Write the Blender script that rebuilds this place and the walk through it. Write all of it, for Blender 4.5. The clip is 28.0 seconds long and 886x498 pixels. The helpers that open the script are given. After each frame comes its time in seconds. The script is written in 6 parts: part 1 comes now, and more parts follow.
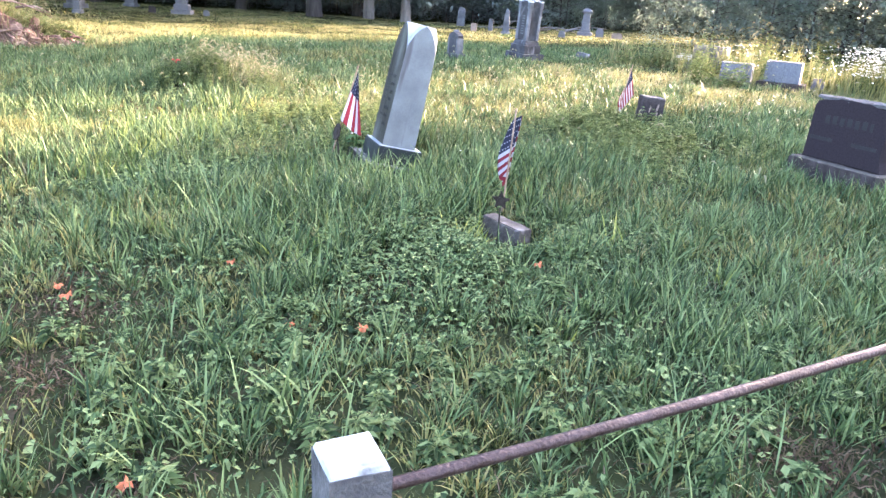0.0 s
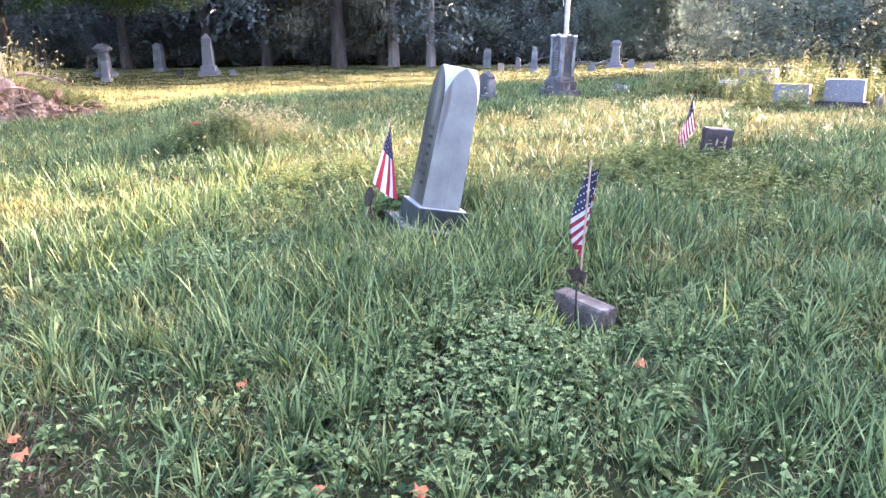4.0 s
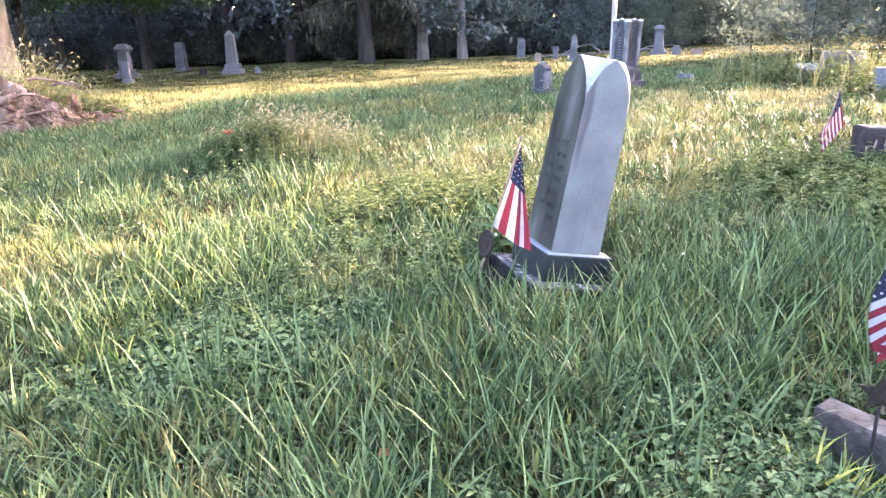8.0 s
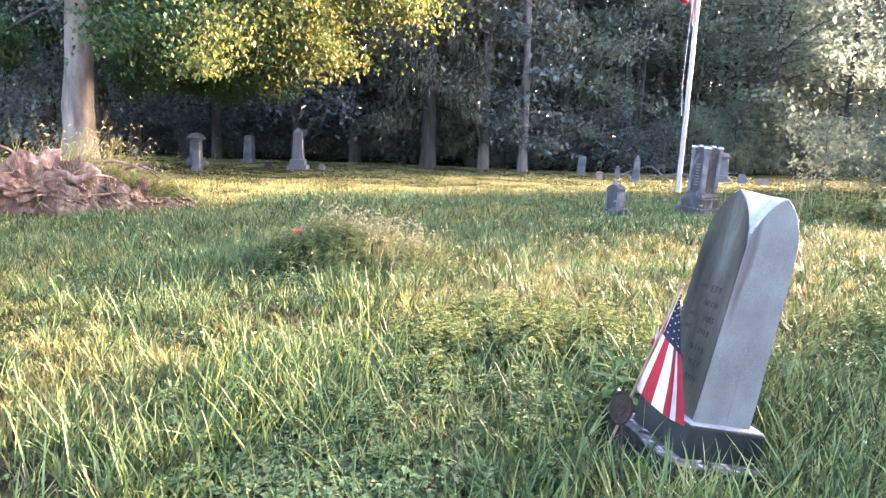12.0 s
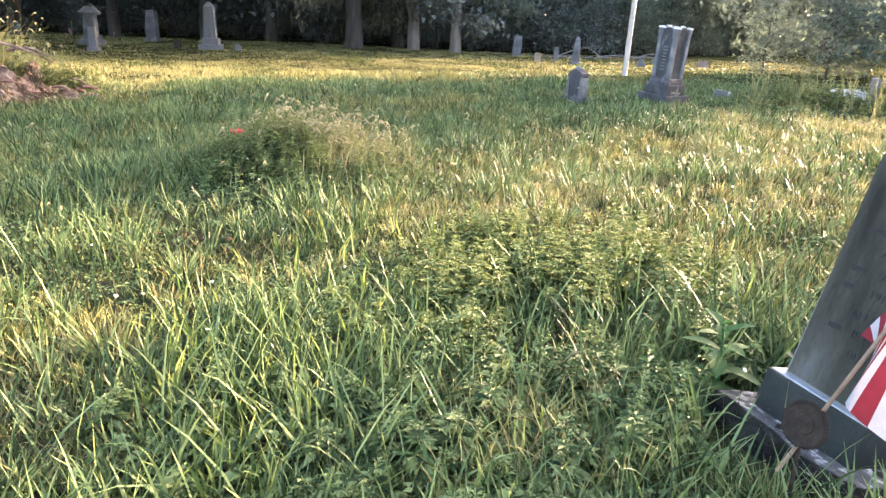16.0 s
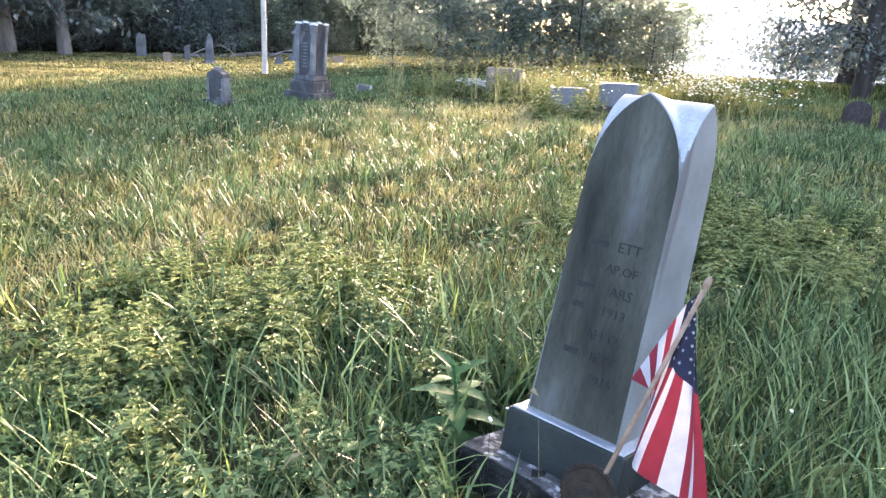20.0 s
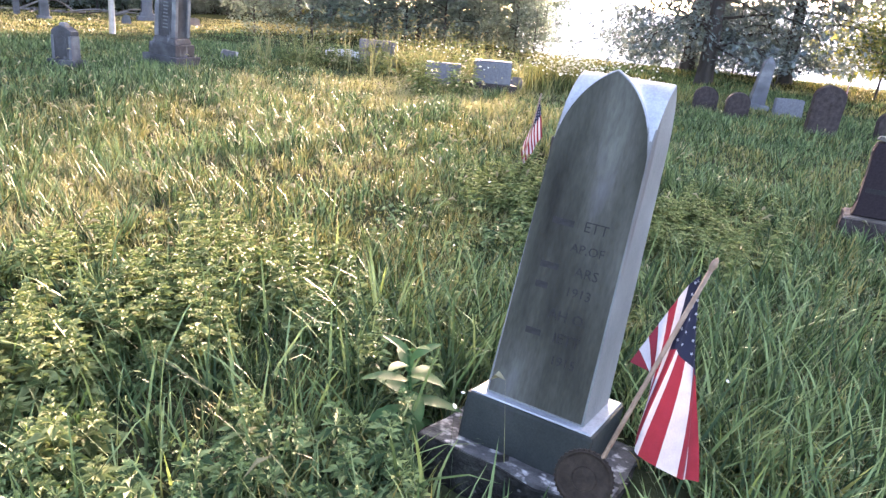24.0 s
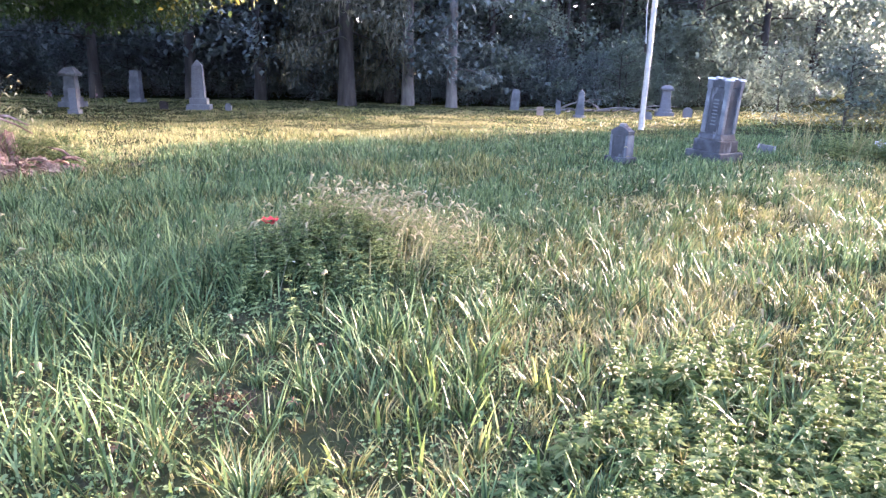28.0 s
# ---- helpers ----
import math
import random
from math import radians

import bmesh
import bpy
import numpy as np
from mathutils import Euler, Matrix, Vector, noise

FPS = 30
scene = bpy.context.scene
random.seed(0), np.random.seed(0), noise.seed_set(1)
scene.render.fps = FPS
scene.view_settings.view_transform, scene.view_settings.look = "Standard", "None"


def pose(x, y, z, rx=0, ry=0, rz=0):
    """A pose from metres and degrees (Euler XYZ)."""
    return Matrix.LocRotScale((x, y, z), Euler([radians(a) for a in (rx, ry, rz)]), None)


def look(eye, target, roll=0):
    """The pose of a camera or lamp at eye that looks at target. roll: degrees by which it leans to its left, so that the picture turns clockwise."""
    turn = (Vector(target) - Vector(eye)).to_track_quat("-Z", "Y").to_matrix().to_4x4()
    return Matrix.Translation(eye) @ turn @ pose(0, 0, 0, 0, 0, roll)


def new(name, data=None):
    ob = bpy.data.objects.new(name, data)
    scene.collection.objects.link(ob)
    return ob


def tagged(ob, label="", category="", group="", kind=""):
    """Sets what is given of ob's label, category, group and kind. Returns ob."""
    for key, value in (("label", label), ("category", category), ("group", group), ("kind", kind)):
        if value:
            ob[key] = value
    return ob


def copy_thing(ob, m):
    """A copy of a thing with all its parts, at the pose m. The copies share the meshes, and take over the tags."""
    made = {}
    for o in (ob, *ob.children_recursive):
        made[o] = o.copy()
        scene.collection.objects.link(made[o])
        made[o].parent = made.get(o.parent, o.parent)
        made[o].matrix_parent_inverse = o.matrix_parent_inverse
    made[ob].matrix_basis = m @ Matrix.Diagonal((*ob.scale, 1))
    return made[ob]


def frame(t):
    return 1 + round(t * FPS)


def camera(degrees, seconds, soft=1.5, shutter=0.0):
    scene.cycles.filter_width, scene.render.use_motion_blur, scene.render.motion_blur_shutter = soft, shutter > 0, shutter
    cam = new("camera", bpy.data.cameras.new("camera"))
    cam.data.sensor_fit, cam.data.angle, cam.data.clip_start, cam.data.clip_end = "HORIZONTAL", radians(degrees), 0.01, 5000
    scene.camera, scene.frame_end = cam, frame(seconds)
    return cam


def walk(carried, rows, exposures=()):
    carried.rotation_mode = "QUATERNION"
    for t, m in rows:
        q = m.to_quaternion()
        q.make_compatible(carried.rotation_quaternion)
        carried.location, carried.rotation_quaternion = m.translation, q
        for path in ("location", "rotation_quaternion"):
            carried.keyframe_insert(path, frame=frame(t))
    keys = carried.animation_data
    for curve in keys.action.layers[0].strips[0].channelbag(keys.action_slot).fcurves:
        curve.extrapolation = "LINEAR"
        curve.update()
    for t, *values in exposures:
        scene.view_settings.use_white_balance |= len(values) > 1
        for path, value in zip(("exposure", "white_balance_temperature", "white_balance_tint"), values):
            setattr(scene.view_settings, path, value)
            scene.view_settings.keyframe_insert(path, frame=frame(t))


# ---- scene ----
cam = camera(65.0, 28.0, soft=1.4)
PATH = [
    (0, (0.236, 0.492, 1.317), (0.161, 2.368, 0.628), 3.5),
    (0.5, (0.242, 0.632, 1.331), (0.057, 2.548, 0.785), -0.3),
    (1, (0.273, 0.809, 1.316), (0.039, 2.719, 0.769), 0.6),
    (1.5, (0.194, 0.846, 1.346), (0.041, 2.769, 0.817), 3.1),
    (2, (0.076, 0.863, 1.359), (-0.289, 2.777, 0.906), 3.1),
    (2.5, (0.011, 0.853, 1.367), (-0.389, 2.763, 0.928), 4.1),
    (3, (0.069, 1.032, 1.328), (-0.182, 2.974, 0.922), 0.8),
    (3.5, (0.139, 1.302, 1.27), (-0.097, 3.194, 0.667), -4.0),
    (4, (0.041, 1.436, 1.262), (-0.14, 3.341, 0.68), -0.8),
    (4.5, (-0.141, 1.606, 1.277), (-0.345, 3.511, 0.703), 1.5),
    (6.5, (-0.401, 2.272, 1.243), (-0.442, 4.188, 0.671), -2.5),
    (7, (-0.593, 2.399, 1.252), (-0.597, 4.307, 0.652), -0.3),
    (7.5, (-0.702, 2.554, 1.226), (-0.807, 4.469, 0.66), 0.9),
    (8, (-0.73, 2.851, 1.23), (-0.973, 4.743, 0.629), -2.4),
    (8.5, (-0.786, 2.844, 1.253), (-1.035, 4.744, 0.681), -1.0),
    (9, (-0.817, 2.876, 1.267), (-0.959, 4.795, 0.721), 1.0),
    (9.5, (-0.808, 2.827, 1.262), (-0.955, 4.761, 0.773), 0.4),
    (10, (-0.828, 2.839, 1.237), (-1.096, 4.753, 0.722), 1.4),
    (10.5, (-0.947, 2.913, 1.244), (-1.132, 4.822, 0.677), 3.4),
    (11, (-1.09, 2.963, 1.32), (-1.341, 4.912, 0.951), -0.3),
    (11.5, (-1.198, 3.158, 1.3), (-1.54, 5.121, 1.131), 4.1),
    (12, (-1.182, 3.408, 1.256), (-1.549, 5.349, 0.945), 1.8),
    (12.5, (-1.2, 3.49, 1.242), (-1.364, 5.429, 0.781), 1.7),
    (13, (-1.404, 3.642, 1.252), (-1.487, 5.569, 0.725), 2.5),
    (13.5, (-1.52, 3.782, 1.228), (-1.584, 5.711, 0.703), 2.3),
    (15.5, (-1.854, 4.331, 1.222), (-1.938, 6.252, 0.674), 2.9),
    (16, (-1.892, 4.44, 1.241), (-2.014, 6.336, 0.615), 2.3),
    (16.5, (-1.877, 4.554, 1.227), (-1.88, 6.517, 0.844), 3.7),
    (17, (-1.814, 4.68, 1.209), (-1.703, 6.604, 0.672), 2.0),
    (17.5, (-1.831, 4.812, 1.202), (-1.152, 6.572, 0.54), 1.9),
    (18, (-1.929, 4.889, 1.241), (-0.907, 6.45, 0.522), 2.0),
    (18.5, (-1.954, 4.906, 1.223), (-0.788, 6.374, 0.526), 8.3),
    (19, (-1.89, 4.955, 1.228), (-0.734, 6.429, 0.528), 3.3),
    (19.5, (-1.846, 5.061, 1.236), (-0.828, 6.662, 0.604), 1.4),
    (20, (-1.879, 5.115, 1.232), (-1.082, 6.849, 0.631), 1.9),
    (20.5, (-1.935, 5.13, 1.234), (-1.227, 6.901, 0.635), 2.5),
    (22.5, (-2.064, 5.178, 1.235), (-1.489, 6.972, 0.564), 3.2),
    (23, (-2.096, 5.222, 1.244), (-1.468, 6.989, 0.549), 2.7),
    (23.5, (-2.13, 5.262, 1.225), (-1.296, 6.952, 0.557), 5.2),
    (24, (-2.091, 5.374, 1.193), (-0.955, 6.888, 0.547), 5.3),
    (24.5, (-1.968, 5.523, 1.182), (-0.72, 6.9, 0.443), 0.7),
    (25, (-1.968, 5.559, 1.178), (-0.654, 6.849, 0.398), 2.6),
    (25.5, (-2.121, 5.605, 1.228), (-1.141, 7.224, 0.58), 0.4),
    (26, (-2.299, 5.609, 1.274), (-1.637, 7.43, 0.78), 0.6),
    (26.5, (-2.456, 5.599, 1.298), (-2.153, 7.516, 0.816), 1.8),
    (27, (-2.644, 5.613, 1.312), (-2.708, 7.521, 0.716), -0.7),
    (27.5, (-2.721, 5.733, 1.291), (-2.845, 7.646, 0.719), 3.0),
    (28, (-2.839, 5.925, 1.223), (-2.913, 7.864, 0.739), 1.3),
]
walk(cam, [(t, look(eye, target, roll)) for t, eye, target, roll in PATH], [(0, 4.69, 5960, 29), (3, 4.75, 5940, 37), (6, 4.72, 5990, 38), (12, 4.52, 6160, 33), (13, 4.5, 6260, 33), (16, 4.24, 6560, 25), (17, 4.35, 6410, 29), (18, 4.17, 6090, 29), (20, 4.14, 6010, 27), (22.5, 4.01, 6130, 24), (24, 4.17, 6250, 32), (25, 4.34, 5880, 32), (26, 4.01, 5570, 33), (27, 4.23, 5480, 32), (28, 4.35, 5460, 39)])

# ---- light ----
SUN_YAW, SUN_ELEV = 49.0, 11.0  # degrees to the right of +y, and above the horizon
SUN_DIR = Vector((math.sin(radians(SUN_YAW)) * math.cos(radians(SUN_ELEV)), math.cos(radians(SUN_YAW)) * math.cos(radians(SUN_ELEV)), math.sin(radians(SUN_ELEV))))
world = bpy.data.worlds.new("sky")
scene.world = world
world.use_nodes = True
wn = world.node_tree.nodes
sky = wn.new("ShaderNodeTexSky")
sky.sky_type, sky.sun_disc = "NISHITA", False
sky.sun_elevation, sky.sun_rotation = radians(SUN_ELEV), radians(SUN_YAW)
sky.air_density, sky.dust_density, sky.ozone_density = 0.75, 3.2, 0.4
wn["Background"].inputs["Strength"].default_value = 0.15
world.node_tree.links.new(sky.outputs["Color"], wn["Background"].inputs["Color"])
sun = new("sun", bpy.data.lights.new("sun", "SUN"))
sun.data.energy, sun.data.angle, sun.data.color = 4.4, radians(0.6), (1.0, 0.77, 0.50)
sun.matrix_world = look(SUN_DIR * 60, (0, 0, 0))


# ---- materials ----
def material(name, colours, scale=8.0, rough=0.8, detail_scale=60.0, bump=0.2, metal=0.0, translucent=0.0, island=0.0, stretch=(1, 1, 1), spec=0.3, stains=None):
    """Noise between the colours at one scale, fine grain at a second, and a bump. island: how far separate pieces differ."""
    m = bpy.data.materials.new(name)
    m.use_nodes = True
    nt = m.node_tree
    nodes, links = nt.nodes, nt.links
    b = nodes["Principled BSDF"]
    coord = nodes.new("ShaderNodeTexCoord")
    mapping = nodes.new("ShaderNodeMapping")
    mapping.inputs["Scale"].default_value = stretch
    links.new(coord.outputs["Object"], mapping.inputs["Vector"])
    n1 = nodes.new("ShaderNodeTexNoise")
    n1.inputs["Scale"].default_value, n1.inputs["Detail"].default_value = scale, 4
    n2 = nodes.new("ShaderNodeTexNoise")
    n2.inputs["Scale"].default_value, n2.inputs["Detail"].default_value = detail_scale, 3
    for n in (n1, n2):
        links.new(mapping.outputs["Vector"], n.inputs["Vector"])
    ramp = nodes.new("ShaderNodeValToRGB")
    ramp.color_ramp.elements[0].position, ramp.color_ramp.elements[1].position = 0.3, 0.7
    els = ramp.color_ramp.elements
    els[0].color, els[1].color = (*colours[0], 1), (*colours[-1], 1)
    for k, c in enumerate(colours[1:-1]):
        e = els.new(0.3 + 0.4 * (k + 1) / (len(colours) - 1))
        e.color = (*c, 1)
    fac = n1.outputs["Fac"]
    if island:
        geo = nodes.new("ShaderNodeNewGeometry")
        mix = nodes.new("ShaderNodeMix")
        mix.inputs["Factor"].default_value = island
        links.new(n1.outputs["Fac"], mix.inputs["A"])
        links.new(geo.outputs["Random Per Island"], mix.inputs["B"])
        fac = mix.outputs["Result"]
    links.new(fac, ramp.inputs["Fac"])
    grain = nodes.new("ShaderNodeMix")
    grain.data_type, grain.blend_type = "RGBA", "OVERLAY"
    grain.inputs[0].default_value = 0.35
    links.new(ramp.outputs["Color"], grain.inputs[6])
    links.new(n2.outputs["Fac"], grain.inputs[7])
    out = grain.outputs[2]
    if stains:
        n3 = nodes.new("ShaderNodeTexNoise")
        n3.inputs["Scale"].default_value, n3.inputs["Detail"].default_value = stains[1], 5
        m3 = nodes.new("ShaderNodeMapping")
        m3.inputs["Scale"].default_value = stains[2]
        links.new(coord.outputs["Object"], m3.inputs["Vector"])
        links.new(m3.outputs["Vector"], n3.inputs["Vector"])
        r3 = nodes.new("ShaderNodeValToRGB")
        r3.color_ramp.elements[0].position, r3.color_ramp.elements[1].position = stains[3], stains[3] + 0.14
        links.new(n3.outputs["Fac"], r3.inputs["Fac"])
        mx = nodes.new("ShaderNodeMix")
        mx.data_type = "RGBA"
        links.new(r3.outputs["Color"], mx.inputs[0])
        links.new(out, mx.inputs[6])
        mx.inputs[7].default_value = (*stains[0], 1)
        out = mx.outputs[2]
    links.new(out, b.inputs["Base Color"])
    b.inputs["Roughness"].default_value, b.inputs["Metallic"].default_value = rough, metal
    b.inputs["Specular IOR Level"].default_value = spec
    if bump:
        bp = nodes.new("ShaderNodeBump")
        bp.inputs["Strength"].default_value, bp.inputs["Distance"].default_value = bump, 0.01
        links.new(n2.outputs["Fac"], bp.inputs["Height"])
        links.new(bp.outputs["Normal"], b.inputs["Normal"])
    if translucent:
        tr = nodes.new("ShaderNodeBsdfTranslucent")
        links.new(out, tr.inputs["Color"])
        ms = nodes.new("ShaderNodeMixShader")
        ms.inputs["Fac"].default_value = translucent
        links.new(b.outputs["BSDF"], ms.inputs[1])
        links.new(tr.outputs["BSDF"], ms.inputs[2])
        links.new(ms.outputs["Shader"], nodes["Material Output"].inputs["Surface"])
    return m


SOIL = material("soil_thatch", [(0.018, 0.02, 0.01), (0.029, 0.032, 0.015), (0.025, 0.032, 0.013), (0.049, 0.042, 0.025)], 1.3, 0.95, 40, 0.8, spec=0.0)
GRASS = material("grass_green", [(0.027, 0.037, 0.01), (0.085, 0.103, 0.03), (0.16, 0.167, 0.05), (0.217, 0.192, 0.066)], 0.6, 0.5, 30, 0, translucent=0.18, island=0.6, spec=0.1)
LUSH = material("grass_lush", [(0.021, 0.04, 0.014), (0.066, 0.105, 0.035), (0.139, 0.185, 0.07)], 0.6, 0.5, 30, 0, translucent=0.15, island=0.6, spec=0.1)
STRAW = material("grass_straw", [(0.138, 0.142, 0.054), (0.187, 0.179, 0.077), (0.242, 0.217, 0.112), (0.147, 0.16, 0.056)], 0.6, 0.55, 30, 0, translucent=0.36, island=0.55, spec=0.1)
WEED = material("weed_leaf", [(0.024, 0.045, 0.014), (0.084, 0.127, 0.039), (0.164, 0.208, 0.076)], 1.5, 0.6, 40, 0, translucent=0.16, island=0.8, spec=0.12)
PALEWEED = material("pale_weed_leaf", [(0.056, 0.083, 0.022), (0.112, 0.145, 0.045), (0.192, 0.22, 0.079)], 1.5, 0.6, 40, 0, translucent=0.34, island=0.8, spec=0.1)
SEED = material("seed_head", [(0.211, 0.194, 0.102), (0.281, 0.258, 0.15)], 3, 0.9, 40, 0, translucent=0.5, island=0.6)
LEAFGREEN = material("broad_leaf", [(0.026, 0.071, 0.021), (0.037, 0.092, 0.029), (0.052, 0.113, 0.041)], 6, 0.6, 40, 0.1, translucent=0.35, spec=0.1)
BLADE = material("upright_blade", [(0.030, 0.060, 0.016), (0.085, 0.130, 0.032), (0.160, 0.200, 0.055)], 1.2, 0.5, 40, 0, translucent=0.4, island=0.7, spec=0.2)
YELLOWBLADE = material("yellow_green_blade", [(0.162, 0.207, 0.045), (0.234, 0.27, 0.059), (0.306, 0.315, 0.09)], 3, 0.6, 40, 0, translucent=0.5, island=0.6, spec=0.15)
PETAL = material("white_petals", [(0.6, 0.6, 0.5), (0.75, 0.74, 0.66)], 3, 0.8, 40, 0, translucent=0.4, island=0.5)
THATCH = material("dead_thatch", [(0.048, 0.032, 0.019), (0.086, 0.06, 0.035), (0.127, 0.092, 0.058), (0.066, 0.053, 0.024)], 0.8, 0.9, 30, 0, translucent=0.2, island=0.8, spec=0.08)
REDLEAF = material("red_leaf", [(0.24, 0.045, 0.027), (0.32, 0.098, 0.036)], 20, 0.8, 80, 0.1, island=0.6)
DEADLEAF = material("dead_leaf", [(0.125, 0.04, 0.027), (0.15, 0.08, 0.036)], 20, 0.8, 80, 0.1, island=0.6)
REDPETAL = material("red_petals", [(0.55, 0.02, 0.025), (0.65, 0.05, 0.05)], 20, 0.6, 80, 0, translucent=0.2)
# wood leaves: haze is painted in by lifting and blueing both leaf colours
FOLIAGE = material("haze_tinted_leaf", [(0.068, 0.088, 0.081), (0.1, 0.128, 0.112), (0.139, 0.169, 0.142)], 0.4, 0.5, 30, 0, translucent=0.30, island=0.3, spec=0.3)
HAZEFOLIAGE = material("haze_paled_leaf", [(0.084, 0.115, 0.084), (0.115, 0.15, 0.11), (0.159, 0.198, 0.146)], 0.4, 0.5, 30, 0, translucent=0.5, island=0.2, spec=0.3)
CONIFER = material("conifer_needle", [(0.064, 0.073, 0.046), (0.101, 0.106, 0.067), (0.136, 0.132, 0.086)], 0.4, 0.7, 30, 0, translucent=0.25, island=0.7)
# maple leaves in two colours: shade in the green, sunlight in the yellow
MAPLESHADE = material("maple_leaf_shade_green", [(0.022, 0.048, 0.016), (0.033, 0.069, 0.021), (0.05, 0.092, 0.027)], 0.3, 0.6, 30, 0, translucent=0.12, island=0.4)
MAPLE = material("maple_leaf_sun_yellow", [(0.043, 0.068, 0.02), (0.07, 0.1, 0.025), (0.216, 0.194, 0.04), (0.105, 0.132, 0.03)], 0.3, 0.7, 30, 0, translucent=0.3, island=0.5)
BARK = material("bark", [(0.024, 0.021, 0.018), (0.042, 0.037, 0.031), (0.066, 0.058, 0.049)], 5, 0.95, 26, 1.0, stretch=(1, 1, 0.2))
PALEBARK = material("pale_bark", [(0.090, 0.076, 0.062), (0.150, 0.128, 0.105), (0.215, 0.188, 0.155)], 4, 0.95, 48, 1.0, stretch=(1, 1, 0.25))
GREYBARK = material("grey_bark", [(0.08, 0.072, 0.062), (0.13, 0.12, 0.105), (0.19, 0.175, 0.155)], 4, 0.95, 22, 1.0, stretch=(1, 1, 0.2))
DEADWOOD = material("weathered_dead_wood", [(0.056, 0.03, 0.021), (0.169, 0.102, 0.07), (0.314, 0.217, 0.161)], 5, 0.95, 40, 1.0, stretch=(1, 1, 0.3))
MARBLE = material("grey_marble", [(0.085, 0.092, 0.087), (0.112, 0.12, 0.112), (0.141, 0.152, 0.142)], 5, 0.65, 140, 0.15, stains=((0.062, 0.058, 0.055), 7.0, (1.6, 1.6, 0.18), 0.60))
# streaky stains, darkened further for the shade on the side away from the sun
STAINSHADE = material("stained_and_shaded_marble_face", [(0.014, 0.014, 0.011), (0.03, 0.031, 0.023), (0.046, 0.047, 0.037), (0.079, 0.084, 0.066)], 6, 0.75, 120, 0.25, stretch=(1, 1, 0.25), stains=((0.075, 0.075, 0.078), 5.0, (1.2, 1.2, 0.35), 0.60), spec=0.1)
# plinth sides: their shade is put into this near-black colour
MARBLECAP = material("shade_dark_marble_base", [(0.015, 0.018, 0.016), (0.026, 0.03, 0.025)], 6, 0.7, 140, 0.2, stains=((0.03, 0.03, 0.03), 8.0, (1, 1, 0.6), 0.55), spec=0.1)
INCISED = material("incised_letters", [(0.008, 0.008, 0.007), (0.012, 0.012, 0.011)], 9, 0.8, 90, 0.1)
WORN = material("worn_lettering", [(0.015, 0.015, 0.014), (0.027, 0.026, 0.025)], 9, 0.8, 90, 0.1, spec=0.1)
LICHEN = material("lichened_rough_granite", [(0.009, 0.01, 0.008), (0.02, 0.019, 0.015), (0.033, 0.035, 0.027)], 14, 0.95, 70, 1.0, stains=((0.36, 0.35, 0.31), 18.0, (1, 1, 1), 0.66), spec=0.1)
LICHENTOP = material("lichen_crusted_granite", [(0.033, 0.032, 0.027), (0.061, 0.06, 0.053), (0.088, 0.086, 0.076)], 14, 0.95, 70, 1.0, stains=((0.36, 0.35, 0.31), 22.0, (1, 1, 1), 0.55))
PLUME = material("plume_grass", [(0.104, 0.119, 0.056), (0.152, 0.158, 0.083), (0.204, 0.202, 0.119)], 0.6, 0.8, 30, 0, translucent=0.45, island=0.75, spec=0.06)
DARKGRANITE = material("dark_red_granite", [(0.014, 0.011, 0.012), (0.024, 0.019, 0.02)], 60, 0.8, 260, 0.05, spec=0.06)
ROCKPITCH = material("rock_faced_granite", [(0.038, 0.037, 0.034), (0.080, 0.078, 0.071)], 12, 0.9, 60, 1.0)
GRANITE = material("grey_granite", [(0.065, 0.067, 0.071), (0.092, 0.095, 0.099), (0.120, 0.124, 0.126)], 30, 0.7, 200, 0.2, stains=((0.12, 0.12, 0.12), 3.0, (1, 1, 0.3), 0.56))
BLUESTONE = material("weathered_blue_marble", [(0.050, 0.053, 0.056), (0.085, 0.090, 0.090), (0.165, 0.172, 0.168)], 3, 0.8, 60, 0.4, stains=((0.07, 0.07, 0.075), 4.0, (1, 1, 0.3), 0.52))
DARKBLUE = material("dark_stained_blue_marble", [(0.017, 0.017, 0.017), (0.031, 0.032, 0.032), (0.058, 0.060, 0.060)], 4, 0.8, 60, 0.4, stains=((0.13, 0.13, 0.135), 5.0, (1, 1, 0.3), 0.60))
PINKSTONE = material("pale_pink_stone", [(0.145, 0.109, 0.081), (0.187, 0.142, 0.107), (0.23, 0.175, 0.133)], 6, 0.85, 90, 0.3)
WHITESTONE = material("white_marble", [(0.270, 0.284, 0.256), (0.380, 0.399, 0.364), (0.500, 0.525, 0.478)], 6, 0.75, 80, 0.3, stains=((0.25, 0.25, 0.24), 6.0, (1, 1, 0.5), 0.58))
BLACKSTONE = material("blackened_stone", [(0.024, 0.019, 0.017), (0.05, 0.041, 0.037)], 14, 0.9, 70, 0.8, spec=0.08)
# paler marble for upward faces: the sky's light is in the colour
SKYLITMARBLE = material("sky_lightened_marble", [(0.170, 0.183, 0.183), (0.220, 0.235, 0.232), (0.270, 0.288, 0.282)], 8, 0.6, 120, 0.15, stains=((0.16, 0.16, 0.16), 9.0, (1, 1, 1), 0.60))
WARMSTONE = material("warm_grey_stone", [(0.05, 0.042, 0.033), (0.08, 0.068, 0.054), (0.115, 0.10, 0.08)], 12, 0.9, 60, 0.9, stains=((0.17, 0.155, 0.135), 9.0, (1, 1, 1), 0.58), spec=0.1)
POSTTOP = material("whitewashed_stone", [(0.220, 0.231, 0.212), (0.300, 0.315, 0.291), (0.360, 0.378, 0.345)], 9, 0.85, 60, 0.5, stains=((0.075, 0.073, 0.07), 7.0, (1, 1, 1), 0.56), spec=0.1)
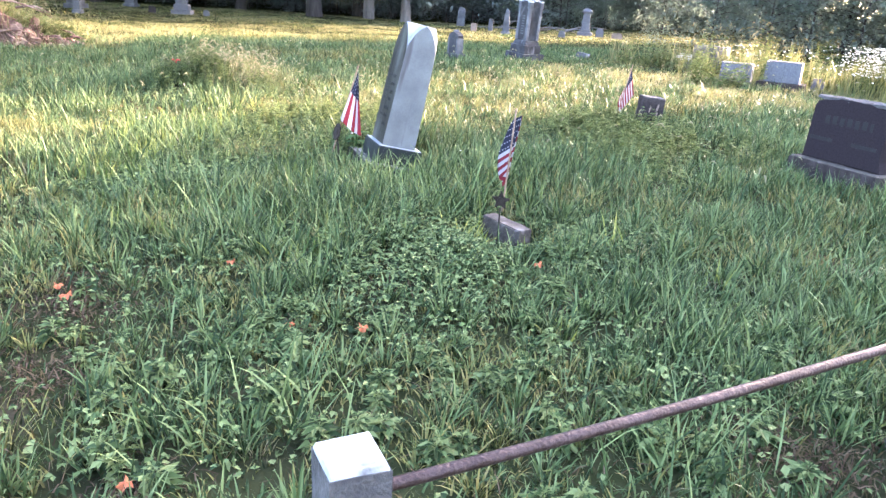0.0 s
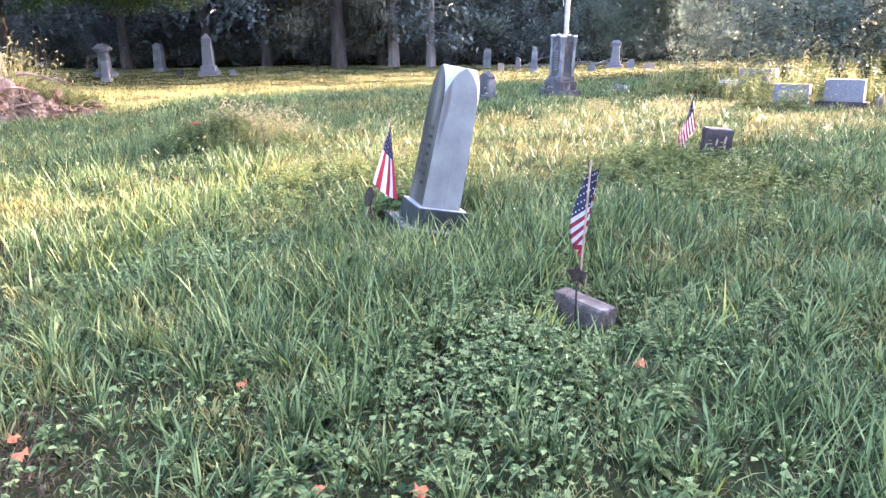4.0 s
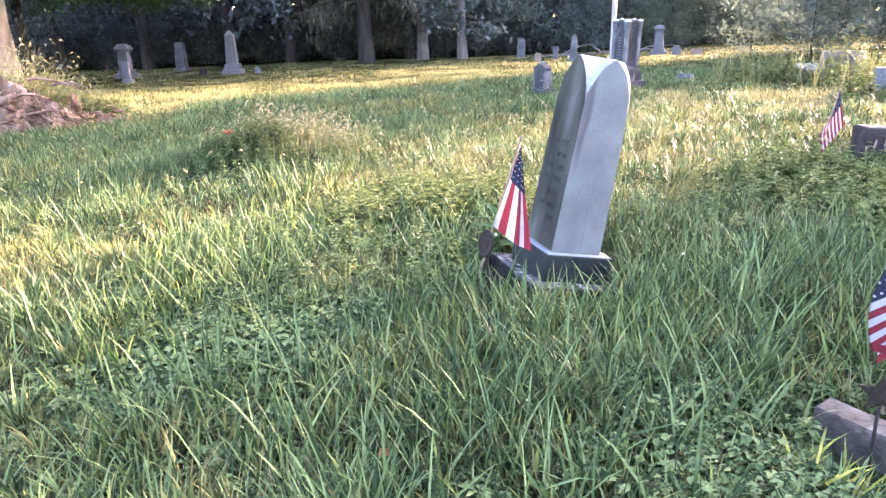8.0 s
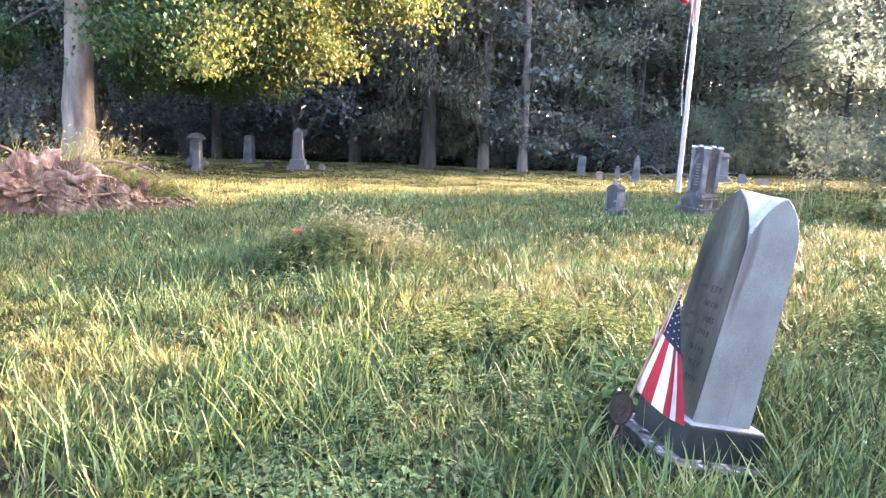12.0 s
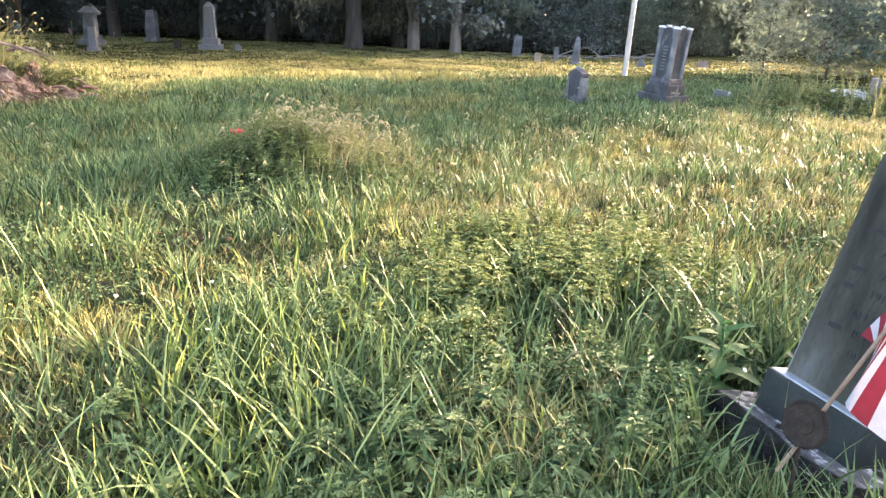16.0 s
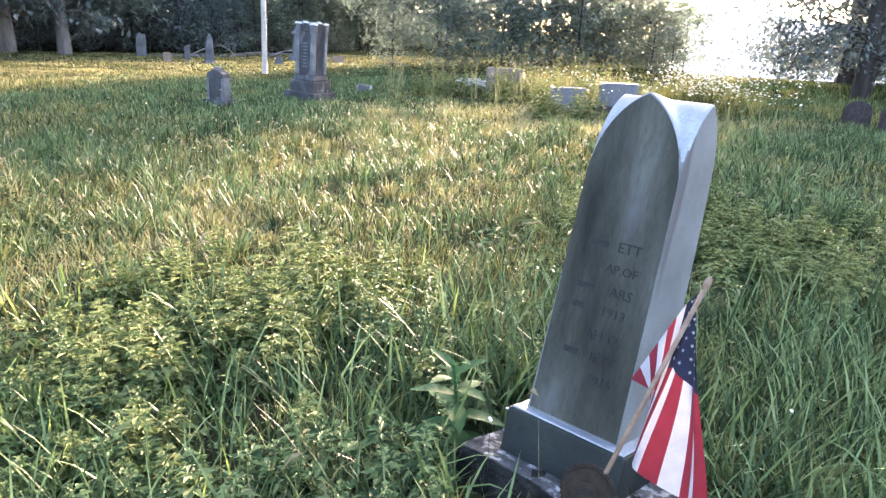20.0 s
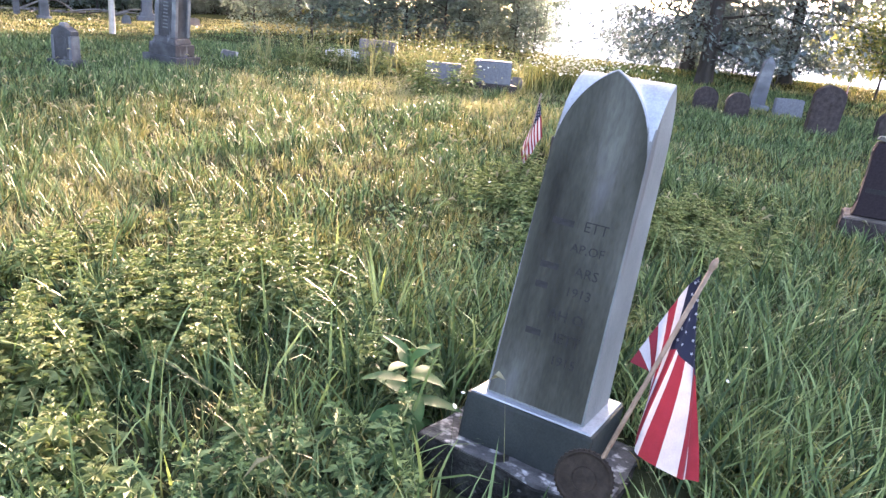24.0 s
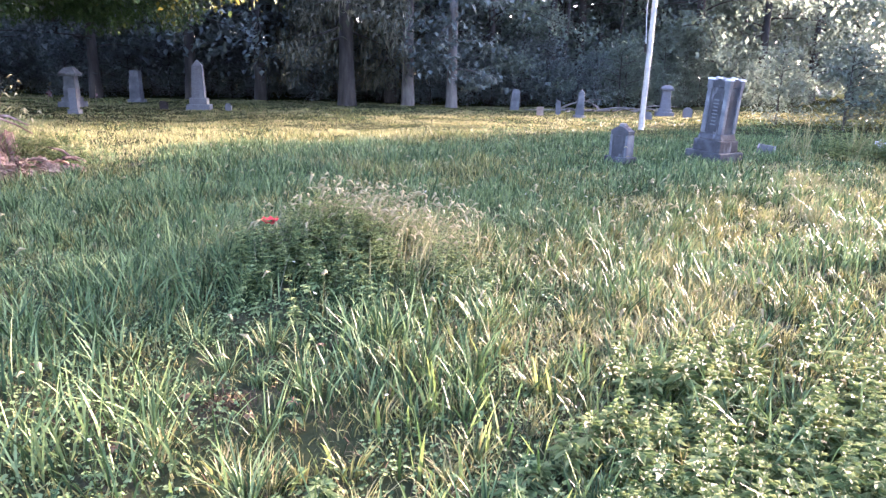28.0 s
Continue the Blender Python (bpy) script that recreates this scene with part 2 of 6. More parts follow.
WHITEPAINT = material("white_paint", [(0.272, 0.248, 0.209), (0.365, 0.34, 0.291)], 8, 0.6, 60, 0.3, stains=((0.33, 0.30, 0.27), 9.0, (1, 1, 1), 0.62))
RUST = material("rusted_pipe", [(0.028, 0.017, 0.014), (0.041, 0.026, 0.022), (0.056, 0.038, 0.034)], 12, 0.42, 90, 0.5, metal=0.35)
BRONZE = material("dark_bronze", [(0.014, 0.011, 0.008), (0.030, 0.023, 0.017)], 30, 0.7, 120, 0.3, metal=0.2, spec=0.1)
STICK = material("stick_wood", [(0.12, 0.08, 0.05), (0.20, 0.14, 0.09)], 20, 0.7, 90, 0.1)
RED = material("flag_red", [(0.1, 0.007, 0.011), (0.128, 0.01, 0.017)], 20, 0.8, 500, 0.1, translucent=0.18)
WHITE = material("flag_white", [(0.232, 0.226, 0.232), (0.282, 0.276, 0.282)], 20, 0.8, 500, 0.1, translucent=0.18)
BLUE = material("flag_blue", [(0.004, 0.005, 0.014), (0.007, 0.008, 0.021)], 20, 0.8, 500, 0.1, translucent=0.08)
ROPE = material("rope", [(0.5, 0.5, 0.47), (0.6, 0.6, 0.56)], 40, 0.9, 200, 0.2)


# ---- building helpers ----
rng = np.random.default_rng(7)


def lattice(x, y, scale, seed):
    """Smooth value noise, 0 to 1, of a place in the plan."""
    x, y = np.asarray(x, float) / scale, np.asarray(y, float) / scale
    xi, yi = np.floor(x).astype(np.int64), np.floor(y).astype(np.int64)
    fx, fy = x - xi, y - yi
    fx, fy = fx * fx * (3 - 2 * fx), fy * fy * (3 - 2 * fy)

    def h(a, b):
        v = np.sin(a * 127.1 + b * 311.7 + seed * 74.7) * 43758.5453
        return v - np.floor(v)

    return (h(xi, yi) * (1 - fx) + h(xi + 1, yi) * fx) * (1 - fy) + (h(xi, yi + 1) * (1 - fx) + h(xi + 1, yi + 1) * fx) * fy


MOUND = (-3.85, 10.75)


def lie(x, y):
    """Height of the ground."""
    x, y = np.asarray(x, float), np.asarray(y, float)
    far = np.clip((y - 5) / 25, 0, 1)
    z = -0.24 + 0.09 * far + 0.07 * (lattice(x, y, 3.1, 1) - 0.5) + 0.03 * (lattice(x, y, 0.9, 2) - 0.5)
    z = z + 0.24 * np.exp(-(((x - MOUND[0]) / 0.75) ** 2 + ((y - MOUND[1]) / 0.6) ** 2))
    z = z + 0.14 * np.exp(-(((x - 0.6) / 5.0) ** 2 + ((y - 18.0) / 4.0) ** 2))
    yaw, d = np.degrees(np.arctan2(x + 1.9, y - 5.2)), np.hypot(x + 1.9, y - 5.2)
    fall = np.clip((yaw - 41) / 6, 0, 1) * np.clip((118 - yaw) / 12, 0, 1)
    z = z - fall * np.clip(0.16 * (d - 31), 0, 9)
    z = z - 0.15 * np.exp(-(((x - 0.47) / 0.32) ** 2 + ((y - 5.0) / 0.32) ** 2))
    return z


class Geo:
    """Triangles gathered as arrays, for things with very many small pieces."""

    def __init__(self):
        self.v, self.f, self.n = [], [], 0

    def add(self, v, f):
        self.v.append(np.asarray(v, float).reshape(-1, 3))
        self.f.append(np.asarray(f, int).reshape(-1, 3) + self.n)
        self.n += len(self.v[-1])

    def mesh(self, name, mat, smooth=False):
        v, f = np.concatenate(self.v), np.concatenate(self.f)
        me = bpy.data.meshes.new(name)
        me.vertices.add(len(v))
        me.vertices.foreach_set("co", v.astype(np.float32).ravel())
        me.loops.add(len(f) * 3)
        me.loops.foreach_set("vertex_index", f.astype(np.int32).ravel())
        me.polygons.add(len(f))
        me.polygons.foreach_set("loop_start", np.arange(0, len(f) * 3, 3, dtype=np.int32))
        me.polygons.foreach_set("use_smooth", np.full(len(f), smooth))
        me.materials.append(mat)
        me.update(calc_edges=True)
        return me


def link_mesh(name, me, parent=None, label=""):
    ob = new(name, me)
    if parent is not None:
        ob.parent = parent
    return tagged(ob, label)


def part(name, bm, mat, parent=None, label="", smooth=False):
    bmesh.ops.recalc_face_normals(bm, faces=bm.faces)
    me = bpy.data.meshes.new(name)
    bm.to_mesh(me)
    bm.free()
    for m in mat if isinstance(mat, (list, tuple)) else [mat]:
        me.materials.append(m)
    if smooth:
        me.polygons.foreach_set("use_smooth", np.full(len(me.polygons), True))
    return link_mesh(name, me, parent, label)


def thing(name, m, label, category, group="", kind=""):
    ob = new(name)
    ob.empty_display_size = 0.1
    ob.matrix_world = m
    return tagged(ob, label, category, group, kind)


def block(sx, sy, sz, z0=0.0, taper=1.0, bevel=0.008, rough=0.0, cuts=0, centre=(0, 0)):
    """A bevelled block standing on z0; taper: how wide its top is to its foot; rough: rock-faced unevenness."""
    bm = bmesh.new()
    bmesh.ops.create_cube(bm, size=1)
    for v in bm.verts:
        k = taper if v.co.z > 0 else 1.0
        v.co = Vector((v.co.x * sx * k + centre[0], v.co.y * sy * k + centre[1], z0 + (v.co.z + 0.5) * sz))
    if cuts:
        bmesh.ops.subdivide_edges(bm, edges=bm.edges[:], cuts=cuts, use_grid_fill=True)
        for v in bm.verts:
            v.co += Vector((noise.noise(v.co * 9), noise.noise(v.co * 9 + Vector((5, 0, 0))), noise.noise(v.co * 9 + Vector((0, 7, 0))))) * rough
    elif bevel:
        bmesh.ops.bevel(bm, geom=bm.edges[:], offset=bevel, segments=2, affect="EDGES", profile=0.6)
    return bm


def outline_arch(w, h, rise, n=12, pointed=False):
    """Profile of a slab with a rounded or pointed top, from foot to foot."""
    pts = [(-w / 2, 0), (-w / 2, h - rise)]
    for k in range(1, n):
        a = math.pi * (1 - k / n)
        x = math.cos(a) * w / 2
        z = math.sin(a) * rise if not pointed else rise * (1 - (abs(x) / (w / 2)) ** 1.7)
        pts.append((x, h - rise + z))
    return pts + [(w / 2, h - rise), (w / 2, 0)]


def slab(pts, depth, z0=0.0, bevel=0.008):
    """An upright slab with the given outline in x and z, its face to -y."""
    bm = bmesh.new()
    front = [bm.verts.new((x, -depth / 2, z + z0)) for x, z in pts]
    back = [bm.verts.new((x, depth / 2, z + z0)) for x, z in pts]
    bm.faces.new(front)
    bm.faces.new(back[::-1])
    for k in range(len(pts)):
        j = (k + 1) % len(pts)
        bm.faces.new((front[k], back[k], back[j], front[j]))
    if bevel:
        rim = [e for e in bm.edges if abs(e.verts[0].co.y - e.verts[1].co.y) < 1e-6]
        bmesh.ops.bevel(bm, geom=rim, offset=bevel, segments=1, affect="EDGES")
    return bm


def lathe(profile, sides=20):
    bm = bmesh.new()
    rings = []
    for r, z in profile:
        rings.append([bm.verts.new((max(r, 1e-4) * math.cos(2 * math.pi * k / sides), max(r, 1e-4) * math.sin(2 * math.pi * k / sides), z)) for k in range(sides)])
    for a, b in zip(rings, rings[1:]):
        for k in range(sides):
            j = (k + 1) % sides
            bm.faces.new((a[k], a[j], b[j], b[k]))
    bm.faces.new(rings[0][::-1])
    bm.faces.new(rings[-1])
    return bm


def tube_arrays(points, radii, sides=7, wobble=0.0, gen=rng):
    """A tapered tube along points, as vertices and triangles."""
    p, r = np.asarray(points, float), np.asarray(radii, float)
    t = np.gradient(p, axis=0)
    t /= np.linalg.norm(t, axis=1, keepdims=True) + 1e-9
    ref = np.where(np.abs(t[:, 2:3]) > 0.9, np.array([[1.0, 0, 0]]), np.array([[0, 0, 1.0]]))
    a = np.cross(t, ref)
    a /= np.linalg.norm(a, axis=1, keepdims=True) + 1e-9
    b = np.cross(t, a)
    ang = np.arange(sides) * 2 * np.pi / sides
    rr = r[:, None] * (1 + wobble * gen.normal(size=(len(p), sides)))
    v = p[:, None] + rr[..., None] * (np.cos(ang)[None, :, None] * a[:, None] + np.sin(ang)[None, :, None] * b[:, None])
    f = []
    for i in range(len(p) - 1):
        for k in range(sides):
            j = (k + 1) % sides
            q = (i * sides + k, i * sides + j, (i + 1) * sides + j, (i + 1) * sides + k)
            f += [(q[0], q[1], q[2]), (q[0], q[2], q[3])]
    top = (len(p) - 1) * sides
    f += [(top, top + k, top + k + 1) for k in range(1, sides - 1)]
    return v.reshape(-1, 3), f


def tube(points, radii, sides=10, wobble=0.0):
    v, f = tube_arrays(points, radii, sides, wobble)
    bm = bmesh.new()
    vs = [bm.verts.new(c) for c in v]
    for t in f:
        bm.faces.new([vs[k] for k in t])
    return bm


def leaf_arrays(base, size, gen, droop=0.2, wide=0.36, spread=1.0):
    """Folded leaves, two triangles each, at base points."""
    n = len(base)
    az, el = gen.uniform(0, 2 * np.pi, n), gen.normal(-droop, 0.55 * spread, n)
    t = np.stack([np.cos(az) * np.cos(el), np.sin(az) * np.cos(el), np.sin(el)], 1)
    s = np.stack([-np.sin(az), np.cos(az), gen.normal(0, 0.35, n)], 1)
    up = np.cross(t, s)
    L = (size * gen.uniform(0.65, 1.35, n))[:, None]
    mid = base + 0.45 * L * t
    v = np.stack([base, mid + wide * L * s + 0.08 * L * up, base + L * t - 0.1 * L * np.array([0, 0, 1.0]), mid - wide * L * s + 0.08 * L * up], 1)
    k = np.arange(n)[:, None] * 4
    f = np.concatenate([k + np.array([[0, 1, 2]]), k + np.array([[0, 2, 3]])], 1)
    return v.reshape(-1, 3), f.reshape(-1, 3)


# ---- ground ----
def build_ground():
    outer = np.array([50, 60, 80, 120, 200, 400, 900, 2200.0])
    xs = np.unique(np.concatenate([-outer, np.arange(-32, 44.01, 0.4), outer]))
    ys = np.unique(np.concatenate([-outer, np.arange(-8, 44.01, 0.4), outer]))
    X, Y = np.meshgrid(xs, ys)
    v = np.stack([X, Y, lie(X, Y)], -1).reshape(-1, 3)
    nx = len(xs)
    i, j = np.meshgrid(np.arange(nx - 1), np.arange(len(ys) - 1))
    q = (j * nx + i).ravel()
    f = np.concatenate([np.stack([q, q + 1, q + nx + 1], 1), np.stack([q, q + nx + 1, q + nx], 1)])
    g = Geo()
    g.add(v, f)
    tagged(link_mesh("ground", g.mesh("ground", SOIL, True)), "uneven soil and thatch under long grass", "ground", kind="structure")


build_ground()


def glowing_haze_strip():
    """Added strip that glows in place of sun glare and haze, far beyond the falling field."""
    haze = bpy.data.materials.new("glowing_haze")
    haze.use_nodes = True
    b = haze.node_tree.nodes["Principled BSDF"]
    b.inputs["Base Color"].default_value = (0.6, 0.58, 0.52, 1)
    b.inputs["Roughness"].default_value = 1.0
    # the haze's brightness is emission, not sunlight on it
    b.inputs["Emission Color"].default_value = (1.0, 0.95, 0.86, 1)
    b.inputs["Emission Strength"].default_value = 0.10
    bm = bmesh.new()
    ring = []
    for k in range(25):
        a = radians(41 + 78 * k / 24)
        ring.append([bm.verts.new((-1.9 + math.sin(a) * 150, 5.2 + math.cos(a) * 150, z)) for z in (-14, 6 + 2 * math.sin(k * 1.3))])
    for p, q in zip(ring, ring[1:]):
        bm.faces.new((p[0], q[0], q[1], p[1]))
    tagged(part("backdrop", bm, haze), "added glowing strip for pale haze over the distant low land", "backdrop", kind="structure")


glowing_haze_strip()


# ---- trees ----
def limb(gen, start, az, el, length, bend=0.3, n=6):
    """Points of a limb that rises or sinks as it goes."""
    p, pts = np.array(start, float), [np.array(start, float)]
    for k in range(n):
        az += gen.normal(0, 0.16)
        el += -bend / n + gen.normal(0, 0.08)
        p = p + np.array([math.cos(az) * math.cos(el), math.sin(az) * math.cos(el), math.sin(el)]) * length / n
        pts.append(p.copy())
    return np.array(pts)


def make_tree(name, seed, h, r, low, reach, leaves, leaf_size, bark, foliage, label, category="tree", droop=0.3, lean=(0, 0), limbs=34, shape="broad", push=(0, 0), spread=0.55, sag=0.0, fine=False, floor=0.9, bough=None, low_dense=0.0, turned=None):
    """A tree at the origin: trunk, limbs and a crown of separate leaves in uneven clumps along the limbs."""
    gen = np.random.default_rng(seed)
    top = thing(name, Matrix(), label, category)
    z = np.linspace(-0.35, h * 0.92, 12)
    wob = np.cumsum(gen.normal(0, 0.02 * h / 12, (12, 2)), 0)
    axis = np.stack([lean[0] * z / h + wob[:, 0], lean[1] * z / h + wob[:, 1], z], 1)
    axis[:3, :2] *= 0.2
    rad = r * (1 - 0.9 * (z / h).clip(0, 1) ** 0.9)
    rad[0], rad[1] = rad[0] * 1.3, rad[1] * 1.0
    g = Geo()
    g.add(*tube_arrays(axis, rad, 12, 0.05, gen))
    link_mesh("trunk", g.mesh("trunk", bark, True), top)
    gl, gc = Geo(), Geo()
    tips = []
    for k in range(limbs):
        q = (k + gen.uniform(0, 1)) / limbs
        zz = low + (h * 0.95 - low) * q
        at = np.array([np.interp(zz, z, axis[:, 0]), np.interp(zz, z, axis[:, 1]), zz])
        if shape == "conifer":
            length, el, bend = reach * (1 - q) ** 0.8 * gen.uniform(0.75, 1.1) + 0.4, gen.normal(-0.1, 0.1), 0.5
        else:
            length, el, bend = reach * (0.35 + 0.65 * math.sin(math.pi * min(1, 0.28 + 0.72 * q))) * gen.uniform(0.6, 1.15), gen.normal(0.25 + 0.5 * q, 0.2), 0.6 - 0.3 * q + sag * (1.2 - q)
        az = gen.uniform(0, 2 * np.pi)
        pts = limb(gen, at, az, el, length, bend)
        pts[:, :2] += np.outer(np.linspace(0, 1, len(pts)) ** 1.5, push)
        keep = 2 + int((np.cumprod(pts[2:, 2] > floor + (0.9 + 0.08 * np.clip(pts[2:, 0], 0, 9) if sag else -0.1))).sum())
        if keep < 4:
            continue
        pts = pts[:keep]
        gl.add(*tube_arrays(pts, np.linspace(max(0.02, r * 0.20 * (1 - 0.7 * q)), 0.012, len(pts)), 5 if fine else 3, 0, gen))
        for s in range(2 if shape == "conifer" else 4):
            i = gen.integers(2, len(pts))
            tw = limb(gen, pts[i], az + gen.normal(0, 0.9), gen.normal(-0.05, 0.3), length * gen.uniform(0.2, 0.42), 0.5, 4)
            if fine:
                gl.add(*tube_arrays(tw, np.linspace(0.02, 0.006, len(tw)), 3, 0, gen))
            tips += [tw[1], tw[2], tw[3], tw[4]]
        tips += list(pts[2:])
    tips = np.array(tips)
    tagged(link_mesh("boughwork", gl.mesh("boughwork", bough or bark, True), top), kind="stuff")
    weight = np.exp(-low_dense * np.clip(tips[:, 2] - low, 0, h) / h)
    pick = gen.choice(len(tips), leaves, p=weight / weight.sum())
    sd = spread * gen.choice([0.5, 1.0, 1.5], len(tips))[pick][:, None]
    off = gen.normal(0, 1, (leaves, 3)) * sd * np.array([1, 1, 0.55])
    if shape == "conifer":
        off = gen.normal(0, 1, (leaves, 3)) * np.array([0.30, 0.30, 0.16]) + np.array([0, 0, -1.0]) * np.abs(gen.normal(0, 0.35, (leaves, 1)))
    base = tips[pick] + off
    base = base[base[:, 2] > floor + (0.08 * np.clip(base[:, 0], 0, 9) + 2.2 * (lattice(base[:, 0], base[:, 1], 2.2, seed) - 0.35) if sag else 0)]
    if turned:
        # leaves towards the bough ends on the sun's side take a sunlit yellow colour
        out = base[:, 0] + 2.5 * gen.normal(0, 0.5, len(base)) > turned[0]
        gt = Geo()
        gt.add(*leaf_arrays(base[out], leaf_size, gen, droop, 0.36))
        link_mesh("outer_crown", gt.mesh("outer_crown", turned[1]), top, "leaves at the bough ends, yellowed for sunlight")
        base = base[~out]
    gc.add(*leaf_arrays(base, leaf_size, gen, droop, 0.13 if shape == "conifer" else 0.36))
    link_mesh("crown", gc.mesh("crown", foliage), top)
    return top


def stand(tree, x, y, yaw=0.0, scale=1.0, label=""):
    """A copy of a tree set on the ground."""
    c = copy_thing(tree, pose(x, y, float(lie(x, y)) - 0.02, 0, 0, yaw) @ Matrix.Scale(scale, 4))
    return tagged(c, label)


def plant_woods():
    gen = np.random.default_rng(21)
    broad = [make_tree("tree", 100 + k, 17 + k, 0.24, 1.3 + 0.4 * k, 4.8, 9500, 0.25, BARK, FOLIAGE, "tall dark green broadleaf tree at the edge of the wood", droop=0.35, limbs=36) for k in range(3)]
    tall = [make_tree("tree", 120 + k, 22, 0.26, 3.0, 5.0, 9500, 0.26, BARK, FOLIAGE, "tall broadleaf forest tree with spreading boughs", droop=0.3, limbs=34) for k in range(2)]
    fir = [make_tree("conifer_tree", 140 + k, 19, 0.30, 1.0, 3.6, 11000, 0.30, BARK, CONIFER, "dark conifer with drooping boughs at the edge of the wood", "conifer", 0.9, limbs=64, shape="conifer") for k in range(2)]
    back = [make_tree("tree", 150 + k, 19 + 2 * k, 0.24, 2.0, 5.0, 3400, 0.42, BARK, FOLIAGE, "tall dark tree deep in the wood", droop=0.3, limbs=24) for k in range(2)]
    shrub = [make_tree("shrub", 160 + k, 3.2 + k * 0.8, 0.06, 0.35, 1.7, 2400, 0.16, BARK, FOLIAGE, "dense leafy shrub below the wood's edge", "shrub", 0.2, limbs=26, spread=0.35, floor=0.12) for k in range(2)]
    # shrubs and trees towards the sun carry the stronger haze colour
    pale = [make_tree("shrub", 165 + k, 3.4 + k * 0.6, 0.06, 0.35, 1.7, 2600, 0.14, BARK, HAZEFOLIAGE, "green leafy shrub below the wood's edge, leaves paled for haze", "shrub", 0.2, limbs=26, spread=0.35, floor=0.12) for k in range(2)]
    light = [make_tree("tree", 168 + k, 15 + k, 0.24, 1.2, 4.8, 14000, 0.19, BARK, HAZEFOLIAGE, "broadleaf tree with green leaves paled for haze beside the sunny gap", droop=0.35, limbs=36) for k in range(2)]
    # woods' front, from far west to the gap in the canopy
    front = ((-31, 31, "b"), (-26.5, 33, "t"), (-24, 36.5, "b"), (-20.5, 38.5, "b"), (-16.5, 40, "t"), (-13, 39.5, "b"), (-10.8, 41.5, "f"),
             (-7.0, 41.5, "f"), (-2.0, 42.5, "t"), (1.5, 46.5, "b"), (3.5, 50, "t"), (8.0, 57, "b"), (11.5, 61, "t"), (15.5, 66.5, "b"), (5, 58, "t"), (20, 72, "b"), (10, 48.5, "t"), (16, 54, "b"), (22, 60, "t"), (28, 66, "b"), (34, 71.5, "t"), (39, 74, "b"), (25, 66, "b"), (31, 71, "t"))
    for x, y, kind in front:
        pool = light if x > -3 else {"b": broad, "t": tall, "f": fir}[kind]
        stand(pool[gen.integers(len(pool))], x, y, gen.uniform(0, 360), gen.uniform(0.9, 1.12) * (1.22 if x > 2 else 1.0))
    # second and third rows
    for k in range(26):
        x = -44 + k * 2.35 + gen.uniform(-1, 1)
        y = 47 + gen.uniform(-2, 9) + max(0, x) * 0.9
        if -0.682 * x + 0.731 * y > 33.5:
            pool = back
            stand(pool[gen.integers(2)], x, y, gen.uniform(0, 360), gen.uniform(0.95, 1.2))
    # the stand of trees that shades the middle of the field
    for x, y, kind in ((12.9, 29.9, "b"), (15.9, 31.7, "t"), (18.9, 34.3, "b"), (22.2, 37.3, "t"), (25.7, 40.5, "b"), (29.1, 43.3, "t"), (32.7, 46.8, "b")):
        pool = light
        x, y = x - 0.4, y + 0.45
        stand(pool[gen.integers(2)], x, y, gen.uniform(0, 360), gen.uniform(0.76, 0.86))
    # undergrowth
    for k in range(46):
        x = -34 + k * 1.05 + gen.uniform(-0.6, 0.6)
        y = (40.5 if x < 3 else 38.0 + 0.87 * x) + gen.uniform(-0.8, 2.5)
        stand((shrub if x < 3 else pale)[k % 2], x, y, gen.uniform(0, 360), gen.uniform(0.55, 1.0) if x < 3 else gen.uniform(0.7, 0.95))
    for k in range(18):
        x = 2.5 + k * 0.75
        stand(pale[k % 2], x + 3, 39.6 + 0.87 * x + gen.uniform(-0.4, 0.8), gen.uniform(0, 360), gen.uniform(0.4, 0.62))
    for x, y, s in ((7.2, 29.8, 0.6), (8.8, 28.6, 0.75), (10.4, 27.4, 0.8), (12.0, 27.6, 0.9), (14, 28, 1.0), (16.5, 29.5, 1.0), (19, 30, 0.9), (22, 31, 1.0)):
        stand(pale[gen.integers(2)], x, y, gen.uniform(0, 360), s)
    # trees on the sunny side whose crowns shade the near field
    sunny = make_tree("tree", 181, 10.5, 0.24, 0.9, 3.7, 22000, 0.135, BARK, FOLIAGE, "broadleaf tree against the low sun beside the graves", droop=0.4, limbs=46, spread=0.5, fine=True, floor=0.6)
    sunny.matrix_world = pose(16.05, 17.8, float(lie(16.05, 17.8)))
    for x, y, s in ((22.25, 22.9, 1.1), (21.65, 18.5, 1.0), (29.0, 27.1, 1.27), (23.5, 14.6, 1.0)):
        stand(sunny, x, y, gen.uniform(0, 360), s)
    # low thicket under the sun's gap, and a far line of lower trees
    for k in range(17):
        a, d = radians(36 + k * 1.5), 30 + gen.uniform(-2, 3)
        if 43 < 36 + k * 1.5 < 53:
            continue
        stand(pale[k % 2], -1.9 + math.sin(a) * d, 5.2 + math.cos(a) * d, gen.uniform(0, 360), gen.uniform(0.5, 0.72))
    for k in range(15):
        a = 33 + k * 1.55
        d = 66 + gen.uniform(-3, 8)
        s = float(np.interp(a, (33, 38, 43, 47, 51, 56), (0.46, 0.40, 0.26, 0.20, 0.24, 0.42))) * gen.uniform(0.88, 1.12)
        stand(back[k % 2], -1.9 + math.sin(radians(a)) * d, 5.2 + math.cos(radians(a)) * d, gen.uniform(0, 360), s)
    edge = make_tree("tree", 183, 11, 0.17, 3.2, 3.6, 4500, 0.16, BARK, MAPLE, "slim tree with yellow-green leaves behind the round headstones", droop=0.4, limbs=30, spread=0.45)
    edge.matrix_world = pose(13.3, 10.5, float(lie(13.3, 10.5)))
